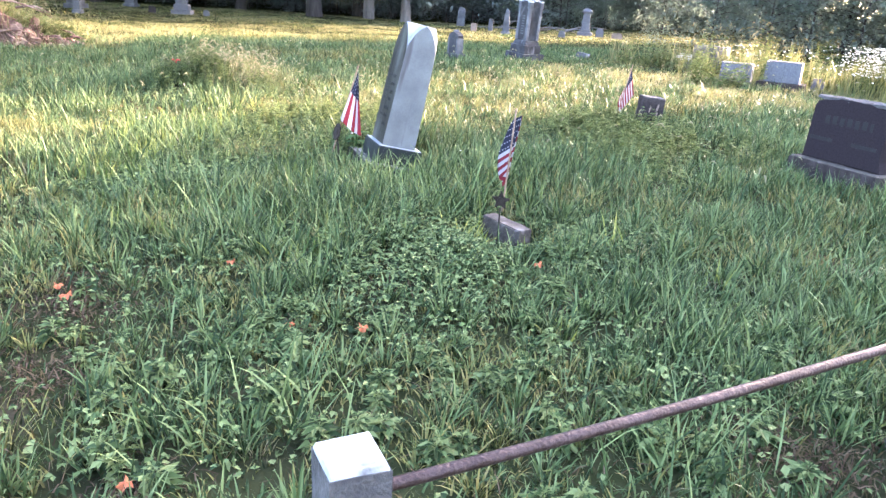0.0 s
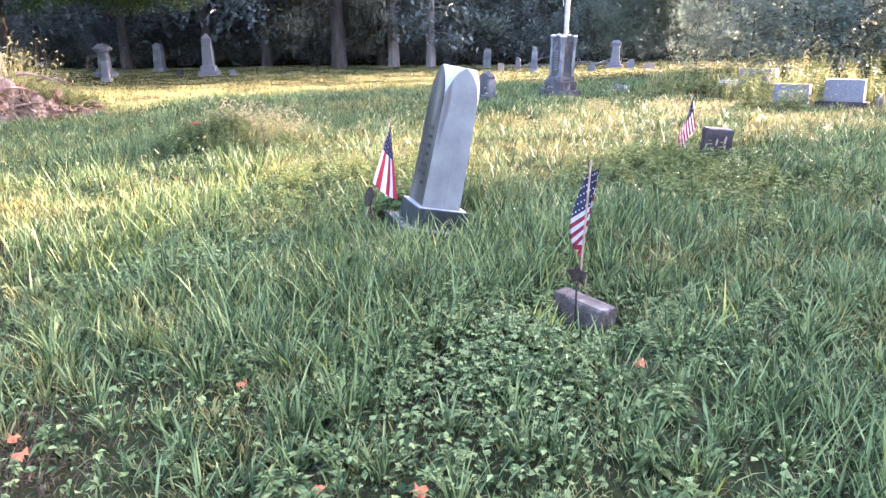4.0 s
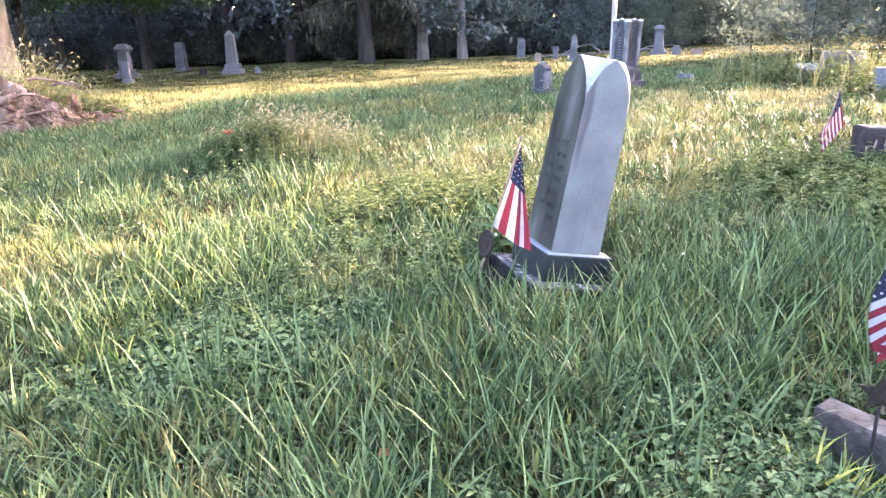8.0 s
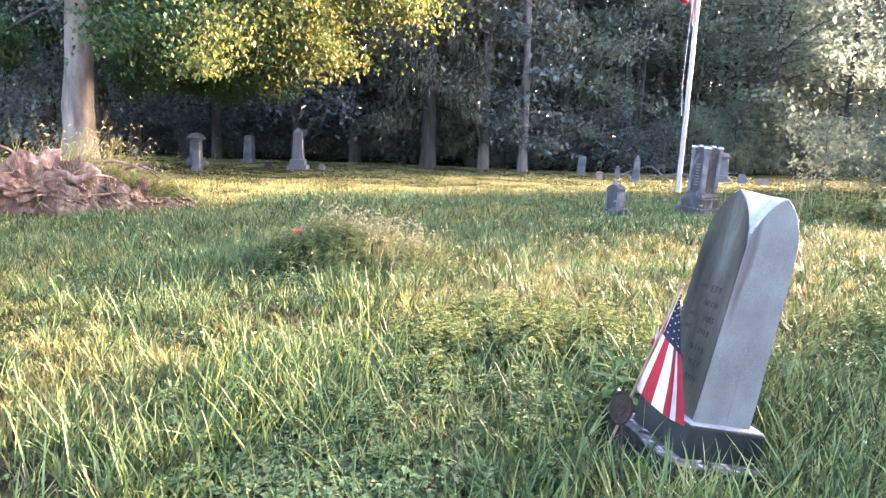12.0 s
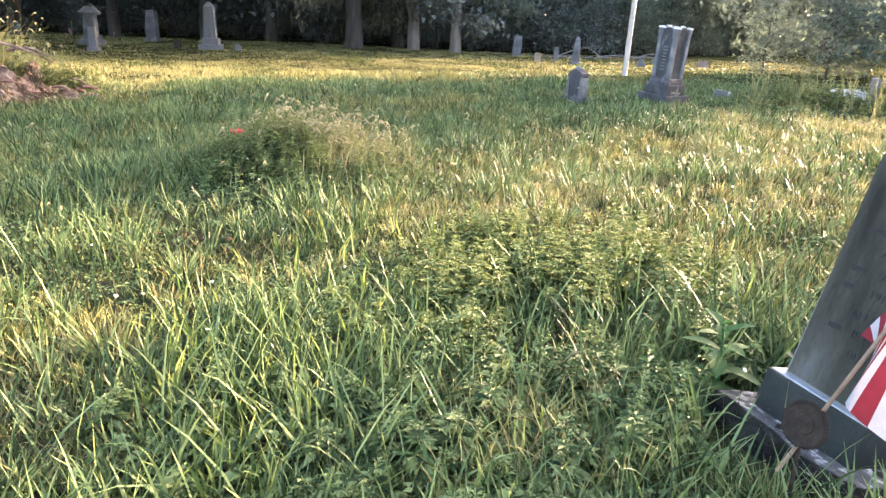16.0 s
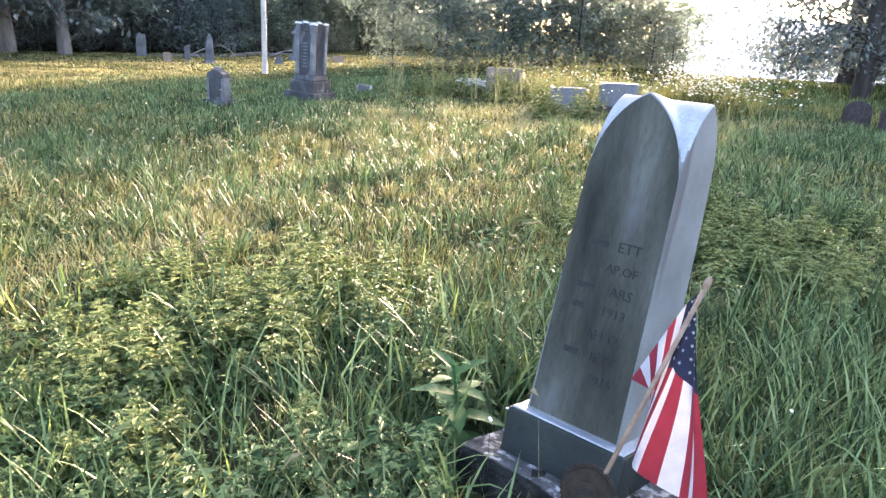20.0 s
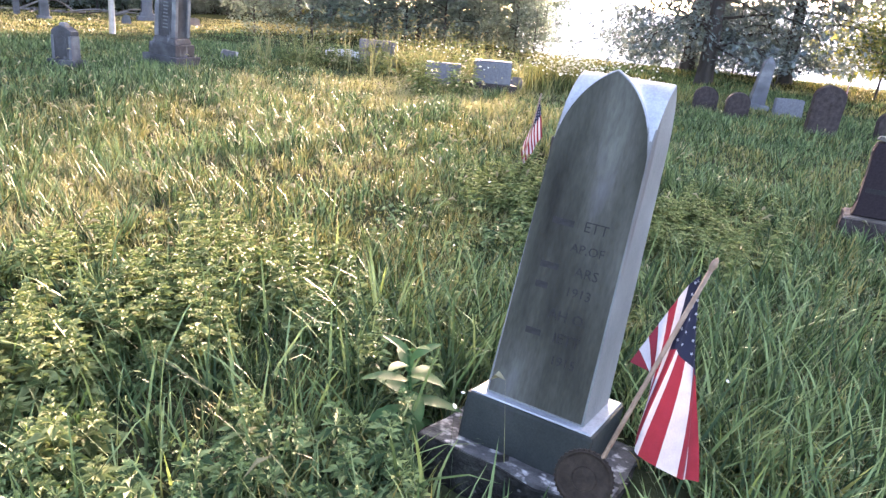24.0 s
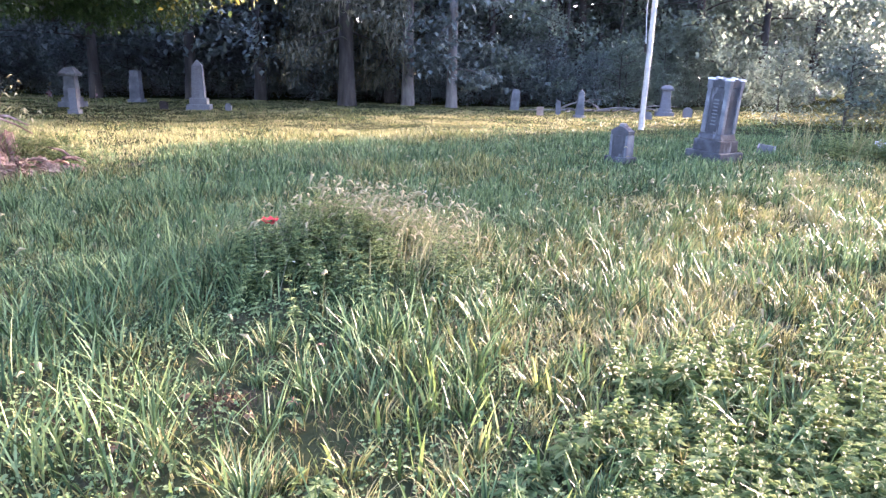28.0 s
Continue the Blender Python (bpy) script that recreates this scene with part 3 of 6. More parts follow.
    for x, y, s in ((26, 9.0, 0.9), (29, 12.5, 1.0), (25, 5.5, 0.9), (31, 7, 1.1)):
        stand(edge, x, y, gen.uniform(0, 360), s)
    bush = make_tree("shrub", 185, 2.8, 0.05, 0.3, 1.7, 2600, 0.13, BARK, MAPLE, "sunlit yellow-green shrub beyond the graves", "shrub", 0.2, limbs=26, spread=0.35)
    bush.matrix_world = pose(19.5, 11.0, -0.2)
    for x, y, s in ((20.5, 9.0, 0.9), (18.5, 13.0, 0.8), (22, 12.6, 1.1), (21.5, 6.5, 1.0), (20.5, 15.0, 0.8)):
        stand(bush, x, y, gen.uniform(0, 360), s)
    # the marked trunks of the front row
    a = make_tree("conifer_tree", 201, 20, 0.34, 2.6, 3.6, 9000, 0.32, BARK, CONIFER, "tall conifer with hanging boughs and a flared foot", "conifer", 0.9, limbs=60, shape="conifer")
    a.matrix_world = pose(-8.3, 36.4, float(lie(-8.3, 36.4)))
    b = make_tree("tree", 202, 19, 0.27, 4.6, 3.2, 5200, 0.28, GREYBARK, CONIFER, "tree with a pale bare trunk at the edge of the wood", droop=0.7, limbs=30)
    b.matrix_world = pose(-5.8, 37.8, float(lie(-5.8, 37.8)))
    c = make_tree("tree", 203, 18, 0.24, 1.2, 1.9, 8000, 0.24, GREYBARK, FOLIAGE, "ivy-clad tree with a forked pale foot", droop=0.5, limbs=60, spread=0.4)
    c.matrix_world = pose(-3.8, 36.9, float(lie(-3.8, 36.9)))
    for ob in (*broad, *tall, *fir, *back, *shrub, *pale, *light):
        x = gen.uniform(-40, -18)
        ob.matrix_world = pose(x, 46 + gen.uniform(0, 8), -0.2, 0, 0, gen.uniform(0, 360))
    # big tree by the brush heap
    # sunlit and shaded sides of the crown are told apart by leaf colour
    big = make_tree("maple_tree", 211, 14, 0.53, 3.6, 8.6, 150000, 0.125, PALEBARK, MAPLESHADE, "big maple with pale bark and hanging boughs painted sun-yellow and shade-green", "maple tree", droop=0.7, lean=(0.6, 0), limbs=52, push=(3.2, 0.2), spread=0.5, sag=0.40, fine=True, floor=2.3, bough=BARK, low_dense=3.0, turned=(5.4, MAPLE))
    big.matrix_world = pose(-16.0, 22.2, float(lie(-16, 22.2)))
    shade = make_tree("tree", 213, 13, 0.2, 1.7, 4.6, 26000, 0.15, BARK, FOLIAGE, "dark green tree with low hanging boughs behind the maple", droop=0.6, limbs=44, spread=0.5, sag=0.35, floor=1.9)
    shade.matrix_world = pose(-18.6, 26.8, float(lie(-18.6, 26.8)))
    for x, y, s in ((-21, 27, 0.85), (-25.5, 22.5, 0.8)):
        stand(broad[0], x, y, gen.uniform(0, 360), s)


def far_woods():
    """The depth of the wood behind its front trees: thin stems and leaf masses."""
    gen = np.random.default_rng(31)
    g = Geo()
    for k in range(240):
        x = gen.uniform(-60, 26)
        y = 44 + gen.uniform(0, 20) + max(0, x) * 0.95
        h = gen.uniform(6, 15)
        z0 = -0.3
        top = np.array([x + gen.normal(0, 0.6), y, h])
        g.add(*tube_arrays(np.linspace((x, y, z0), top, 4), np.linspace(gen.uniform(0.06, 0.2), 0.04, 4), 5, 0, gen))
    tagged(link_mesh("far_wood_stems", g.mesh("far_wood_stems", BARK, True)), "thin dark stems standing deep in the wood", "woods", kind="stuff")
    g = Geo()
    n = 38000
    x = gen.uniform(-75, 40, n)
    y = 50 + np.abs(gen.normal(0, 9, n)) + np.maximum(0, x) * 0.98
    z = gen.uniform(0.2, 22, n) ** 1.0
    keep = lattice(x * 1.3 + y * 0.3, z * 1.6, 3.0, 5) > 0.10
    g.add(*leaf_arrays(np.stack([x, y, z], 1)[keep], 1.1, gen, 0.3))
    tagged(link_mesh("far_wood_leaves", g.mesh("far_wood_leaves", FOLIAGE)), "dark leaf masses deep in the wood", "woods", kind="stuff")
    # woods beyond the sunny clearing and round the rest of the field
    g = Geo()
    n = 11000
    a = gen.uniform(radians(56), radians(118), n)
    d = gen.uniform(44, 60, n)
    z = gen.uniform(0, 1, n) ** 1.2 * (5.0 + 4 * lattice(a * 30, 0 * a, 2.0, 9))
    g.add(*leaf_arrays(np.stack([np.sin(a) * d, np.cos(a) * d, z - 0.2], 1), 0.55, gen, 0.3))
    tagged(link_mesh("far_hedge_leaves", g.mesh("far_hedge_leaves", MAPLE)), "sunlit yellow-green trees far beyond the graves", "woods", kind="stuff")


plant_woods()
far_woods()


# ---- stones and flags ----
def flag_cloth(parent, hoist, fly, tip, foot, fold, out, stars=True, stripes=13, cols=26, swing=(0, 0, 0), furled=0.0, fan=None):
    """A cloth that hangs from its stick: threads fall from the hoist edge; fold bunches the lower ones up. tip, foot: hoist ends."""
    tip, foot, out = Vector(tip), Vector(foot), Vector(out).normalized()
    bm = bmesh.new()
    side = Vector((0, 0, 1)).cross(out).normalized()
    rows = stripes * 2

    level = foot - tip
    level.z = 0
    if level.length < 0.1:
        level = level + out * 0.36 * hoist

    def at(u, v):
        # the upper stripes hang and flare out; the lower ones are gathered up beside the stick
        split = 0.54 if fold > 0.3 else 1.0
        a, w = min(u, split), max(0.0, u - split) / 0.46
        w = min(1.0, w * 1.8)
        s, flare = w * w * (3 - 2 * w), math.sin(min(1, v * 1.4) * math.pi / 2)
        k = a / 0.54
        drop = fly * (v - (0.62 * k * min(v, 0.4) if fold > 0.3 else 0)) * (1 - (0.25 * k + 0.62 * s if fold > 0.3 else fold))
        shift = level * (flare * (0.80 * a + 0.02 * s) - 0.50 * v * (1 - s))
        swung = Vector(swing) * (flare * a / 0.54 * (1 - 0.6 * s))
        bulge = swung + out * (fold * 0.36 * hoist * math.sin(min(1, v * 1.6) * math.pi) * s)
        ripple = side * (0.03 * hoist * math.sin(u * 11 + v * 2) * (0.15 + v) + 0.03 * hoist * math.sin(v * 5 + u * 2) * v + 0.04 * hoist * s * math.sin(v * 9))
        return tip.lerp(foot, u) + Vector((0, 0, -drop)) + shift + bulge + ripple

    if furled:
        def at(u, v):
            # gathered in loose folds beside the stick, its free edge sinking
            wave = abs((v * 2.6) % 2 - 1) if v > 0 else 1.0
            wide = furled * (0.35 + 0.65 * math.sin(math.pi * min(1, 0.12 + 0.8 * u))) * (1 - wave)
            return tip.lerp(foot, u) + out * (wide - 0.4 * furled + 0.05 * u) - side * (0.012 + 0.016 * v + 0.005 * math.sin(7 * u)) + Vector((0, 0, -0.55 * wide - 0.10 * v * u))

    if fan:
        def at(u, v):
            # hanging open from the tip; fan: its plumb corner, its inner corner, and the foot of the hoist
            w = min(1.0, u / 0.45)
            edge = fan[0].lerp(fan[1], w) + Vector((0, 0, -0.02 * math.sin(math.pi * w)))
            head = tip - Vector((0, 0, 0.05 * (1 - w)))
            p = head.lerp(edge, v) + side * (0.016 * math.sin(w * 8.5 + 0.6) * (0.2 + v) + 0.006 * math.sin(5 * v + 3 * w))
            if u > 0.45:
                # the lower stripes turn back round the stick
                back = Vector((0.55, 0.83, 0)) * 0.018
                q = fan[2].lerp(head.lerp(edge, 0.62) + back, v)
                p = p.lerp(q, (u - 0.45) / 0.55) + back * min(1.0, (u - 0.45) / 0.1)
            return p + Vector((0.55, 0.83, 0)) * 0.02

    grid = [[bm.verts.new(at(r / rows, c / cols)) for c in range(cols + 1)] for r in range(rows + 1)]
    for r in range(rows):
        for c in range(cols):
            fc = bm.faces.new((grid[r][c], grid[r][c + 1], grid[r + 1][c + 1], grid[r + 1][c]))
            stripe = r // 2
            canton = stripe < 7 and c < cols * 0.4
            fc.material_index = 2 if canton else stripe % 2
            fc.smooth = True
    bm.normal_update()
    marks = bmesh.new()
    if stars:
        for i in range(9):
            for j in range(11):
                if i % 2 or j % 2:
                    continue
                u, v = (i + 1) / 10 * 7 / 13, (j + 1) / 12 * 0.4
                p, du, dv = at(u, v), at(u + 0.01, v) - at(u, v), at(u, v + 0.01) - at(u, v)
                nrm = du.cross(dv).normalized()
                e1 = du.normalized()
                e2 = nrm.cross(e1)
                for sgn in (1, -1):
                    ring = []
                    for k in range(10):
                        rr = hoist * (0.017 if k % 2 == 0 else 0.007)
                        ang = math.pi * k / 5
                        ring.append(marks.verts.new(p + nrm * 0.0016 * sgn + (e1 * math.cos(ang) + e2 * math.sin(ang)) * rr))
                    marks.faces.new(ring)
    cloth = part("cloth", bm, [RED, WHITE, BLUE], parent, "red and white stripes with a blue corner", True)
    if stars:
        tagged(part("star_field", marks, WHITE, cloth, "white stars"), kind="stuff")
    else:
        marks.free()
    return cloth


def stick_flag(x, y, tip, foot, hoist, fly, fold, out, label, base_z=None, stars=True, thick=0.006, group="grave flags", swing=(0, 0, 0), furled=0.0, fan=None):
    """A small flag on a stick with a spear tip, in world places about its own foot."""
    z0 = float(lie(x, y)) if base_z is None else base_z
    top = thing("grave_flag", pose(x, y, z0), label, "flag", group)
    o = Vector((x, y, z0))
    tip, foot = Vector(tip) - o, Vector(foot) - o
    way = (tip - foot).normalized()
    part("stick", tube([foot, foot.lerp(tip, 0.5), tip - way * 0.03], [thick, thick, thick * 0.9], 8), STICK, top, smooth=True)
    part("spear_tip", tube([tip - way * 0.035, tip - way * 0.02, tip - way * 0.008, tip], [thick * 0.8, thick * 1.5, thick * 1.1, 0.0008], 8), STICK, top, "turned wooden tip", True)
    a = tip - way * 0.045
    flag_cloth(top, hoist, fly, a, a - way * hoist, fold, out, stars, swing=swing, furled=furled, fan=[Vector(q) - o for q in fan] if fan else None)
    return top


def star_marker(x, y, z0, h, r, yaw, lean):
    top = thing("grave_marker", pose(x, y, z0, lean, 0, yaw), "dark bronze five-pointed star marker on a rod", "grave marker")
    part("rod", tube([(0, 0, 0), (0, 0, h)], [0.006, 0.006], 8), BRONZE, top, smooth=True)
    pts = [((r if k % 2 == 0 else r * 0.45) * math.sin(math.pi * k / 5), h + r * 0.7 + (r if k % 2 == 0 else r * 0.45) * math.cos(math.pi * k / 5)) for k in range(10)]
    part("star", slab(pts, 0.012, 0, 0.002), BRONZE, top)
    part("boss", slab([(r * 0.35 * math.cos(a), h + r * 0.7 + r * 0.35 * math.sin(a)) for a in [math.pi * k / 8 for k in range(16)]], 0.02, 0, 0.002), BRONZE, top)


def letters(text, size, m, parent, mat, depth=0.002):
    """Words in the built-in font, as a mesh that stands in the plane of m."""
    cu = bpy.data.curves.new("letters", "FONT")
    cu.body, cu.size, cu.extrude, cu.align_x, cu.align_y = text, size, depth, "CENTER", "CENTER"
    cu.resolution_u = 2
    tmp = bpy.data.objects.new("letters", cu)
    scene.collection.objects.link(tmp)
    me = bpy.data.meshes.new_from_object(tmp.evaluated_get(bpy.context.evaluated_depsgraph_get()))
    bpy.data.objects.remove(tmp)
    bpy.data.curves.remove(cu)
    me.materials.append(mat)
    ob = link_mesh("letters", me, parent)
    ob.matrix_local = m
    return ob


def leaning_gravestone():
    """Square shaft with a pointed gable to each side, on a plinth and a rough foot."""
    m = pose(-0.526, 6.787, -0.005, 0, 0, 25.6)
    lean = Vector((0.200, 0.062, 1.0)).normalized()
    turn = Vector((0, 0, 1)).rotation_difference(lean).to_matrix().to_4x4()
    top = thing("gravestone", Matrix.Translation(m.translation) @ turn @ pose(0, 0, 0, 0, 0, 25.6), "leaning grey marble gravestone with pointed gabled top", "gravestone")
    h, spring, half, half_top = 1.075, 0.80, 0.166, 0.148

    def arch(t):
        t = min(1.0, abs(t))
        return spring + (h - spring) * math.sqrt(max(0.0, 2.25 - (t + 0.5) ** 2)) / math.sqrt(2.0)

    bm = bmesh.new()
    n = 28
    ts = [-1 + 2 * k / n for k in range(n + 1)]
    grid = [[bm.verts.new((a * half_top, b * half_top, max(arch(a), arch(b)))) for b in ts] for a in ts]
    for i in range(n):
        for j in range(n):
            bm.faces.new((grid[i][j], grid[i + 1][j], grid[i + 1][j + 1], grid[i][j + 1])).smooth = True
    ring = [grid[i][0] for i in range(n)] + [grid[n][j] for j in range(n)] + [grid[n - i][n] for i in range(n)] + [grid[0][n - j] for j in range(n)]
    bm.normal_update()
    low = []
    for v in ring:
        k = half / half_top
        low.append(bm.verts.new((v.co.x * k, v.co.y * k, 0.0)))
    for k in range(len(ring)):
        j = (k + 1) % len(ring)
        bm.faces.new((low[k], low[j], ring[j], ring[k]))
    bm.faces.new(low[::-1])
    bm.normal_update()
    sharp = [e for e in bm.edges if len(e.link_faces) == 2 and e.calc_face_angle(0) > 0.6 and min(v.co.z for v in e.verts) > 0.5]
    bmesh.ops.bevel(bm, geom=sharp, offset=0.004, segments=1, affect="EDGES")
    bm.faces.ensure_lookup_table()
    # faces turned to the sky take the lightened marble
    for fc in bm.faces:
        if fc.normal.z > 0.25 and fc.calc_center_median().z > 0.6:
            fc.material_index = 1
    shaft = part("shaft", bm, [MARBLE, SKYLITMARBLE], top, "grey marble with dark vertical stains")
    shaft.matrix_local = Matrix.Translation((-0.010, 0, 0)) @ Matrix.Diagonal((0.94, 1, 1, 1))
    # dark sides and pale top slab paint the plinth's shade and sky light
    part("plinth", block(0.425, 0.425, 0.168, -0.168, 1.0, 0.012), MARBLECAP, top, "square marble plinth with a worn top edge, sides darkened for shade")
    part("plinth_top", block(0.405, 0.405, 0.006, -0.001, 0.99, 0.002), SKYLITMARBLE, top, "pale top of the plinth with sky light in its colour")
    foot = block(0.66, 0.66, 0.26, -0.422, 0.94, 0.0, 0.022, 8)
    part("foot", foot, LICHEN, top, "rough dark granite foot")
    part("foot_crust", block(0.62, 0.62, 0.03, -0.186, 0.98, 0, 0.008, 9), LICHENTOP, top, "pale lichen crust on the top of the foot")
    # the inscribed face, dark from stains and painted shade, a little sunk within a margin
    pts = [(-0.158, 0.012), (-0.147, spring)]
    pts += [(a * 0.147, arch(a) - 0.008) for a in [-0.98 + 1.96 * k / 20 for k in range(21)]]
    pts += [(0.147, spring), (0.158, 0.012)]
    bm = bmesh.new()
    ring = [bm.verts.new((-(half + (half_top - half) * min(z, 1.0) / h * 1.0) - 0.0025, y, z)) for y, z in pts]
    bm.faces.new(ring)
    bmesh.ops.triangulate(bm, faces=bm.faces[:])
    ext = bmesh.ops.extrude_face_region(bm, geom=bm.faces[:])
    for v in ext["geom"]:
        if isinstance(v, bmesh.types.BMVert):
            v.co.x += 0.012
    part("inscribed_face", bm, STAINSHADE, shaft, "inscribed marble face, stained and darkened for shade")
    # worn lines of lettering on the side that faces -x
    face = lambda y, z: Matrix.Translation((-(half + (half_top - half) * z / h) - 0.0035, y, z)) @ pose(0, 0, 0, 90, 0, -90) @ pose(0, 0, 0, -1.0)
    for text, size, y, z in (("ETT", 0.046, -0.055, 0.600), ("AP.OF", 0.040, -0.045, 0.530), ("ARS", 0.044, -0.06, 0.460), ("1913", 0.042, -0.05, 0.395), ("AH O.", 0.046, -0.035, 0.315), ("IETT", 0.046, -0.05, 0.245), ("1915", 0.042, -0.055, 0.175)):
        letters(text, size, face(y, z), shaft, INCISED, 0.0022)
    for y, z, w in ((0.05, 0.60, 0.07), (0.06, 0.46, 0.06), (0.07, 0.395, 0.04), (0.06, 0.245, 0.05)):
        bar = part("worn_letters", block(w, 0.020, 0.0012, 0, 1, 0.0), WORN, shaft)
        bar.matrix_local = face(y, z)


def veteran_medallion():
    c = Vector((-0.945, 6.262, 0.175))
    top = thing("grave_marker", Matrix.Translation((c.x, c.y, float(lie(c.x, c.y)))), "round dark bronze veteran medallion on a rod", "grave marker")
    z = c.z - float(lie(c.x, c.y))
    part("rod", tube([(0.02, 0.03, -0.05), (0.0, 0.008, z)], [0.007, 0.007], 8), BRONZE, top, smooth=True)
    disc = lathe([(0.0, -0.006), (0.064, -0.006), (0.070, -0.003), (0.070, 0.003), (0.064, 0.007), (0.058, 0.004), (0.03, 0.003), (0.028, 0.007), (0.0, 0.008)], 40)
    d = part("medallion", disc, BRONZE, top, "round bronze disc with a beaded rim")
    way = Vector((-0.82, -0.52, 0.28))
    d.matrix_local = Matrix.Translation((0, 0, z)) @ way.to_track_quat("Z", "Y").to_matrix().to_4x4()
    for k in range(36):
        a = 2 * math.pi * k / 36
        b = bmesh.new()
        bmesh.ops.create_icosphere(b, subdivisions=1, radius=0.0042)
        bead = part("bead", b, BRONZE, d)
        bead.matrix_local = Matrix.Translation((0.069 * math.cos(a), 0.069 * math.sin(a), 0.002))


leaning_gravestone()
veteran_medallion()
stick_flag(-0.945, 6.275, (-0.755, 6.165, 0.742), (-0.985, 6.28, 0.0), 0.30, 0.56, 0.52, (0.8, 0.35, 0), "small national flag on a stick beside the leaning gravestone", fan=((-0.725, 6.085, 0.185), (-0.908, 6.145, 0.298), (-0.872, 6.235, 0.462)))
stick_flag(0.44, 5.05, (0.475, 5.08, 0.645), (0.44, 5.05, -0.05), 0.38, 0.42, 0.10, (-0.92, 0.38, 0), "small drooping national flag before a low stone", furled=0.105)
star_marker(0.425, 5.045, float(lie(0.425, 5.045)) - 0.02, 0.36, 0.068, -20, 0)
stick_flag(2.10, 9.86, (2.16, 9.84, 0.60), (2.02, 9.86, -0.2), 0.27, 0.38, 0.12, (-0.9, 0.3, 0), "small national flag beside a blackened square stone")


def low_stone():
    top = thing("grave_footstone", pose(0.485, 5.165, -0.165, 0, 3, -47), "low grey stone block half sunk in grass", "gravestone")
    part("block", block(0.38, 0.115, 0.30, -0.30, 0.98, 0, 0.006, 5), WARMSTONE, top)
    part("block_top", block(0.365, 0.105, 0.008, -0.002, 0.98, 0.002), WARMSTONE, top, "worn pale top of the block")


def black_stone():
    top = thing("gravestone", pose(2.40, 9.66, float(lie(2.4, 9.66)), 0, 4, 6), "blackened square stone block with a broken face", "gravestone")
    part("block", block(0.275, 0.25, 0.43, 0, 0.97, 0, 0.016, 6), BLACKSTONE, top)
    part("cap", block(0.26, 0.24, 0.02, 0.422, 0.98, 0.006), ROCKPITCH, top)
    for x, z, w, h in ((-0.045, 0.25, 0.022, 0.09), (0.05, 0.27, 0.03, 0.11), (0.055, 0.22, 0.02, 0.05)):
        scar = part("pale_scar", slab([(-w / 2, 0), (-w * 0.4, h * 0.7), (0, h), (w / 2, h * 0.8), (w * 0.3, h * 0.2)], 0.012, 0, 0.002), PINKSTONE, top, "pale broken spot")
        scar.matrix_local = Matrix.Translation((x, -0.127, z))


def dark_headstone():
    top = thing("headstone", pose(3.82, 7.37, float(lie(3.82, 7.37)) - 0.045, 0, 0, -64), "wide dark red granite headstone on a rough base", "headstone")
    w, h = 0.80, 0.58
    pts = [(-w / 2 - 0.03, 0)] + [(-w / 2 + 0.004 * math.sin(k * 2.1), 0.1 * k) for k in range(1, 6)]
    pts += [(-w / 2 + 0.02 + w * k / 12 * 0.97, h - 0.02 + 0.05 * math.sin(math.pi * k / 12) + 0.006 * math.sin(k * 1.7)) for k in range(13)]
    pts += [(w / 2 - 0.004 * math.sin(k * 1.3), 0.1 * k) for k in range(5, 0, -1)] + [(w / 2 + 0.03, 0)]
    part("tablet", slab(pts, 0.20, 0.25, 0.012), DARKGRANITE, top, "polished dark red granite face")
    rim = part("rough_top", block(0.77, 0.19, 0.03, 0, 0.97, 0, 0.014, 8), ROCKPITCH, top, "rock-faced pale top edge")
    rim.matrix_local = Matrix.Translation((0, 0.0, 0.832))
    part("base", block(1.0, 0.40, 0.24, 0, 0.97, 0, 0.012, 7), BLACKSTONE, top, "rough granite base with a smooth top")
    part("base_ledge", block(0.95, 0.37, 0.014, 0.238, 0.98, 0.0, 0.004, 5), WARMSTONE, top, "pale smooth top of the base")
    for k, (x, w2) in enumerate(((-0.22, 0.05), (-0.14, 0.05), (-0.06, 0.045), (0.02, 0.05), (0.10, 0.045), (0.18, 0.05), (0.25, 0.03))):
        bar = part("worn_letters", block(w2, 0.004, 0.075, 0, 1, 0.001), WORN, top)
        bar.matrix_local = Matrix.Translation((x, -0.101, 0.61 + 0.006 * (k % 2)))
    for x in (-0.25, 0.22):
        bar = part("worn_letters", block(0.26, 0.004, 0.035, 0, 1, 0.001), WORN, top)
        bar.matrix_local = Matrix.Translation((x, -0.101, 0.44))


low_stone()
black_stone()
dark_headstone()


def pipe_fence():
    top = thing("pipe_fence", pose(0, 0, 0), "rusty pipe rail between square stone posts", "fence")
    for (x, y), yaw, tz, label in (((0.008, 1.775), 28, 0.335, "square stone post with a whitened top"), ((2.0, 2.845), 28, 0.37, "square stone post")):
        z0 = float(lie(x, y)) - 0.1
        p = part("post", block(0.146, 0.146, tz - z0, 0, 0.97, 0, 0.004, 4), ROCKPITCH, top, label)
        p.matrix_local = pose(x, y, z0, 0, 0, yaw)
        c = part("post_top", block(0.141, 0.141, 0.018, 0, 0.9, 0.004), POSTTOP, p, "whitened chamfered top")
        c.matrix_local = Matrix.Translation((0, 0, tz - z0 - 0.004))
    a, b = Vector((0.04, 1.79, 0.235)), Vector((1.97, 2.825, 0.304))
    part("rail", tube([a.lerp(b, k / 8) + Vector((0, 0, -0.012 * math.sin(math.pi * k / 8))) for k in range(9)], [0.0165] * 9, 14), RUST, top, "rusted iron pipe", True)


pipe_fence()


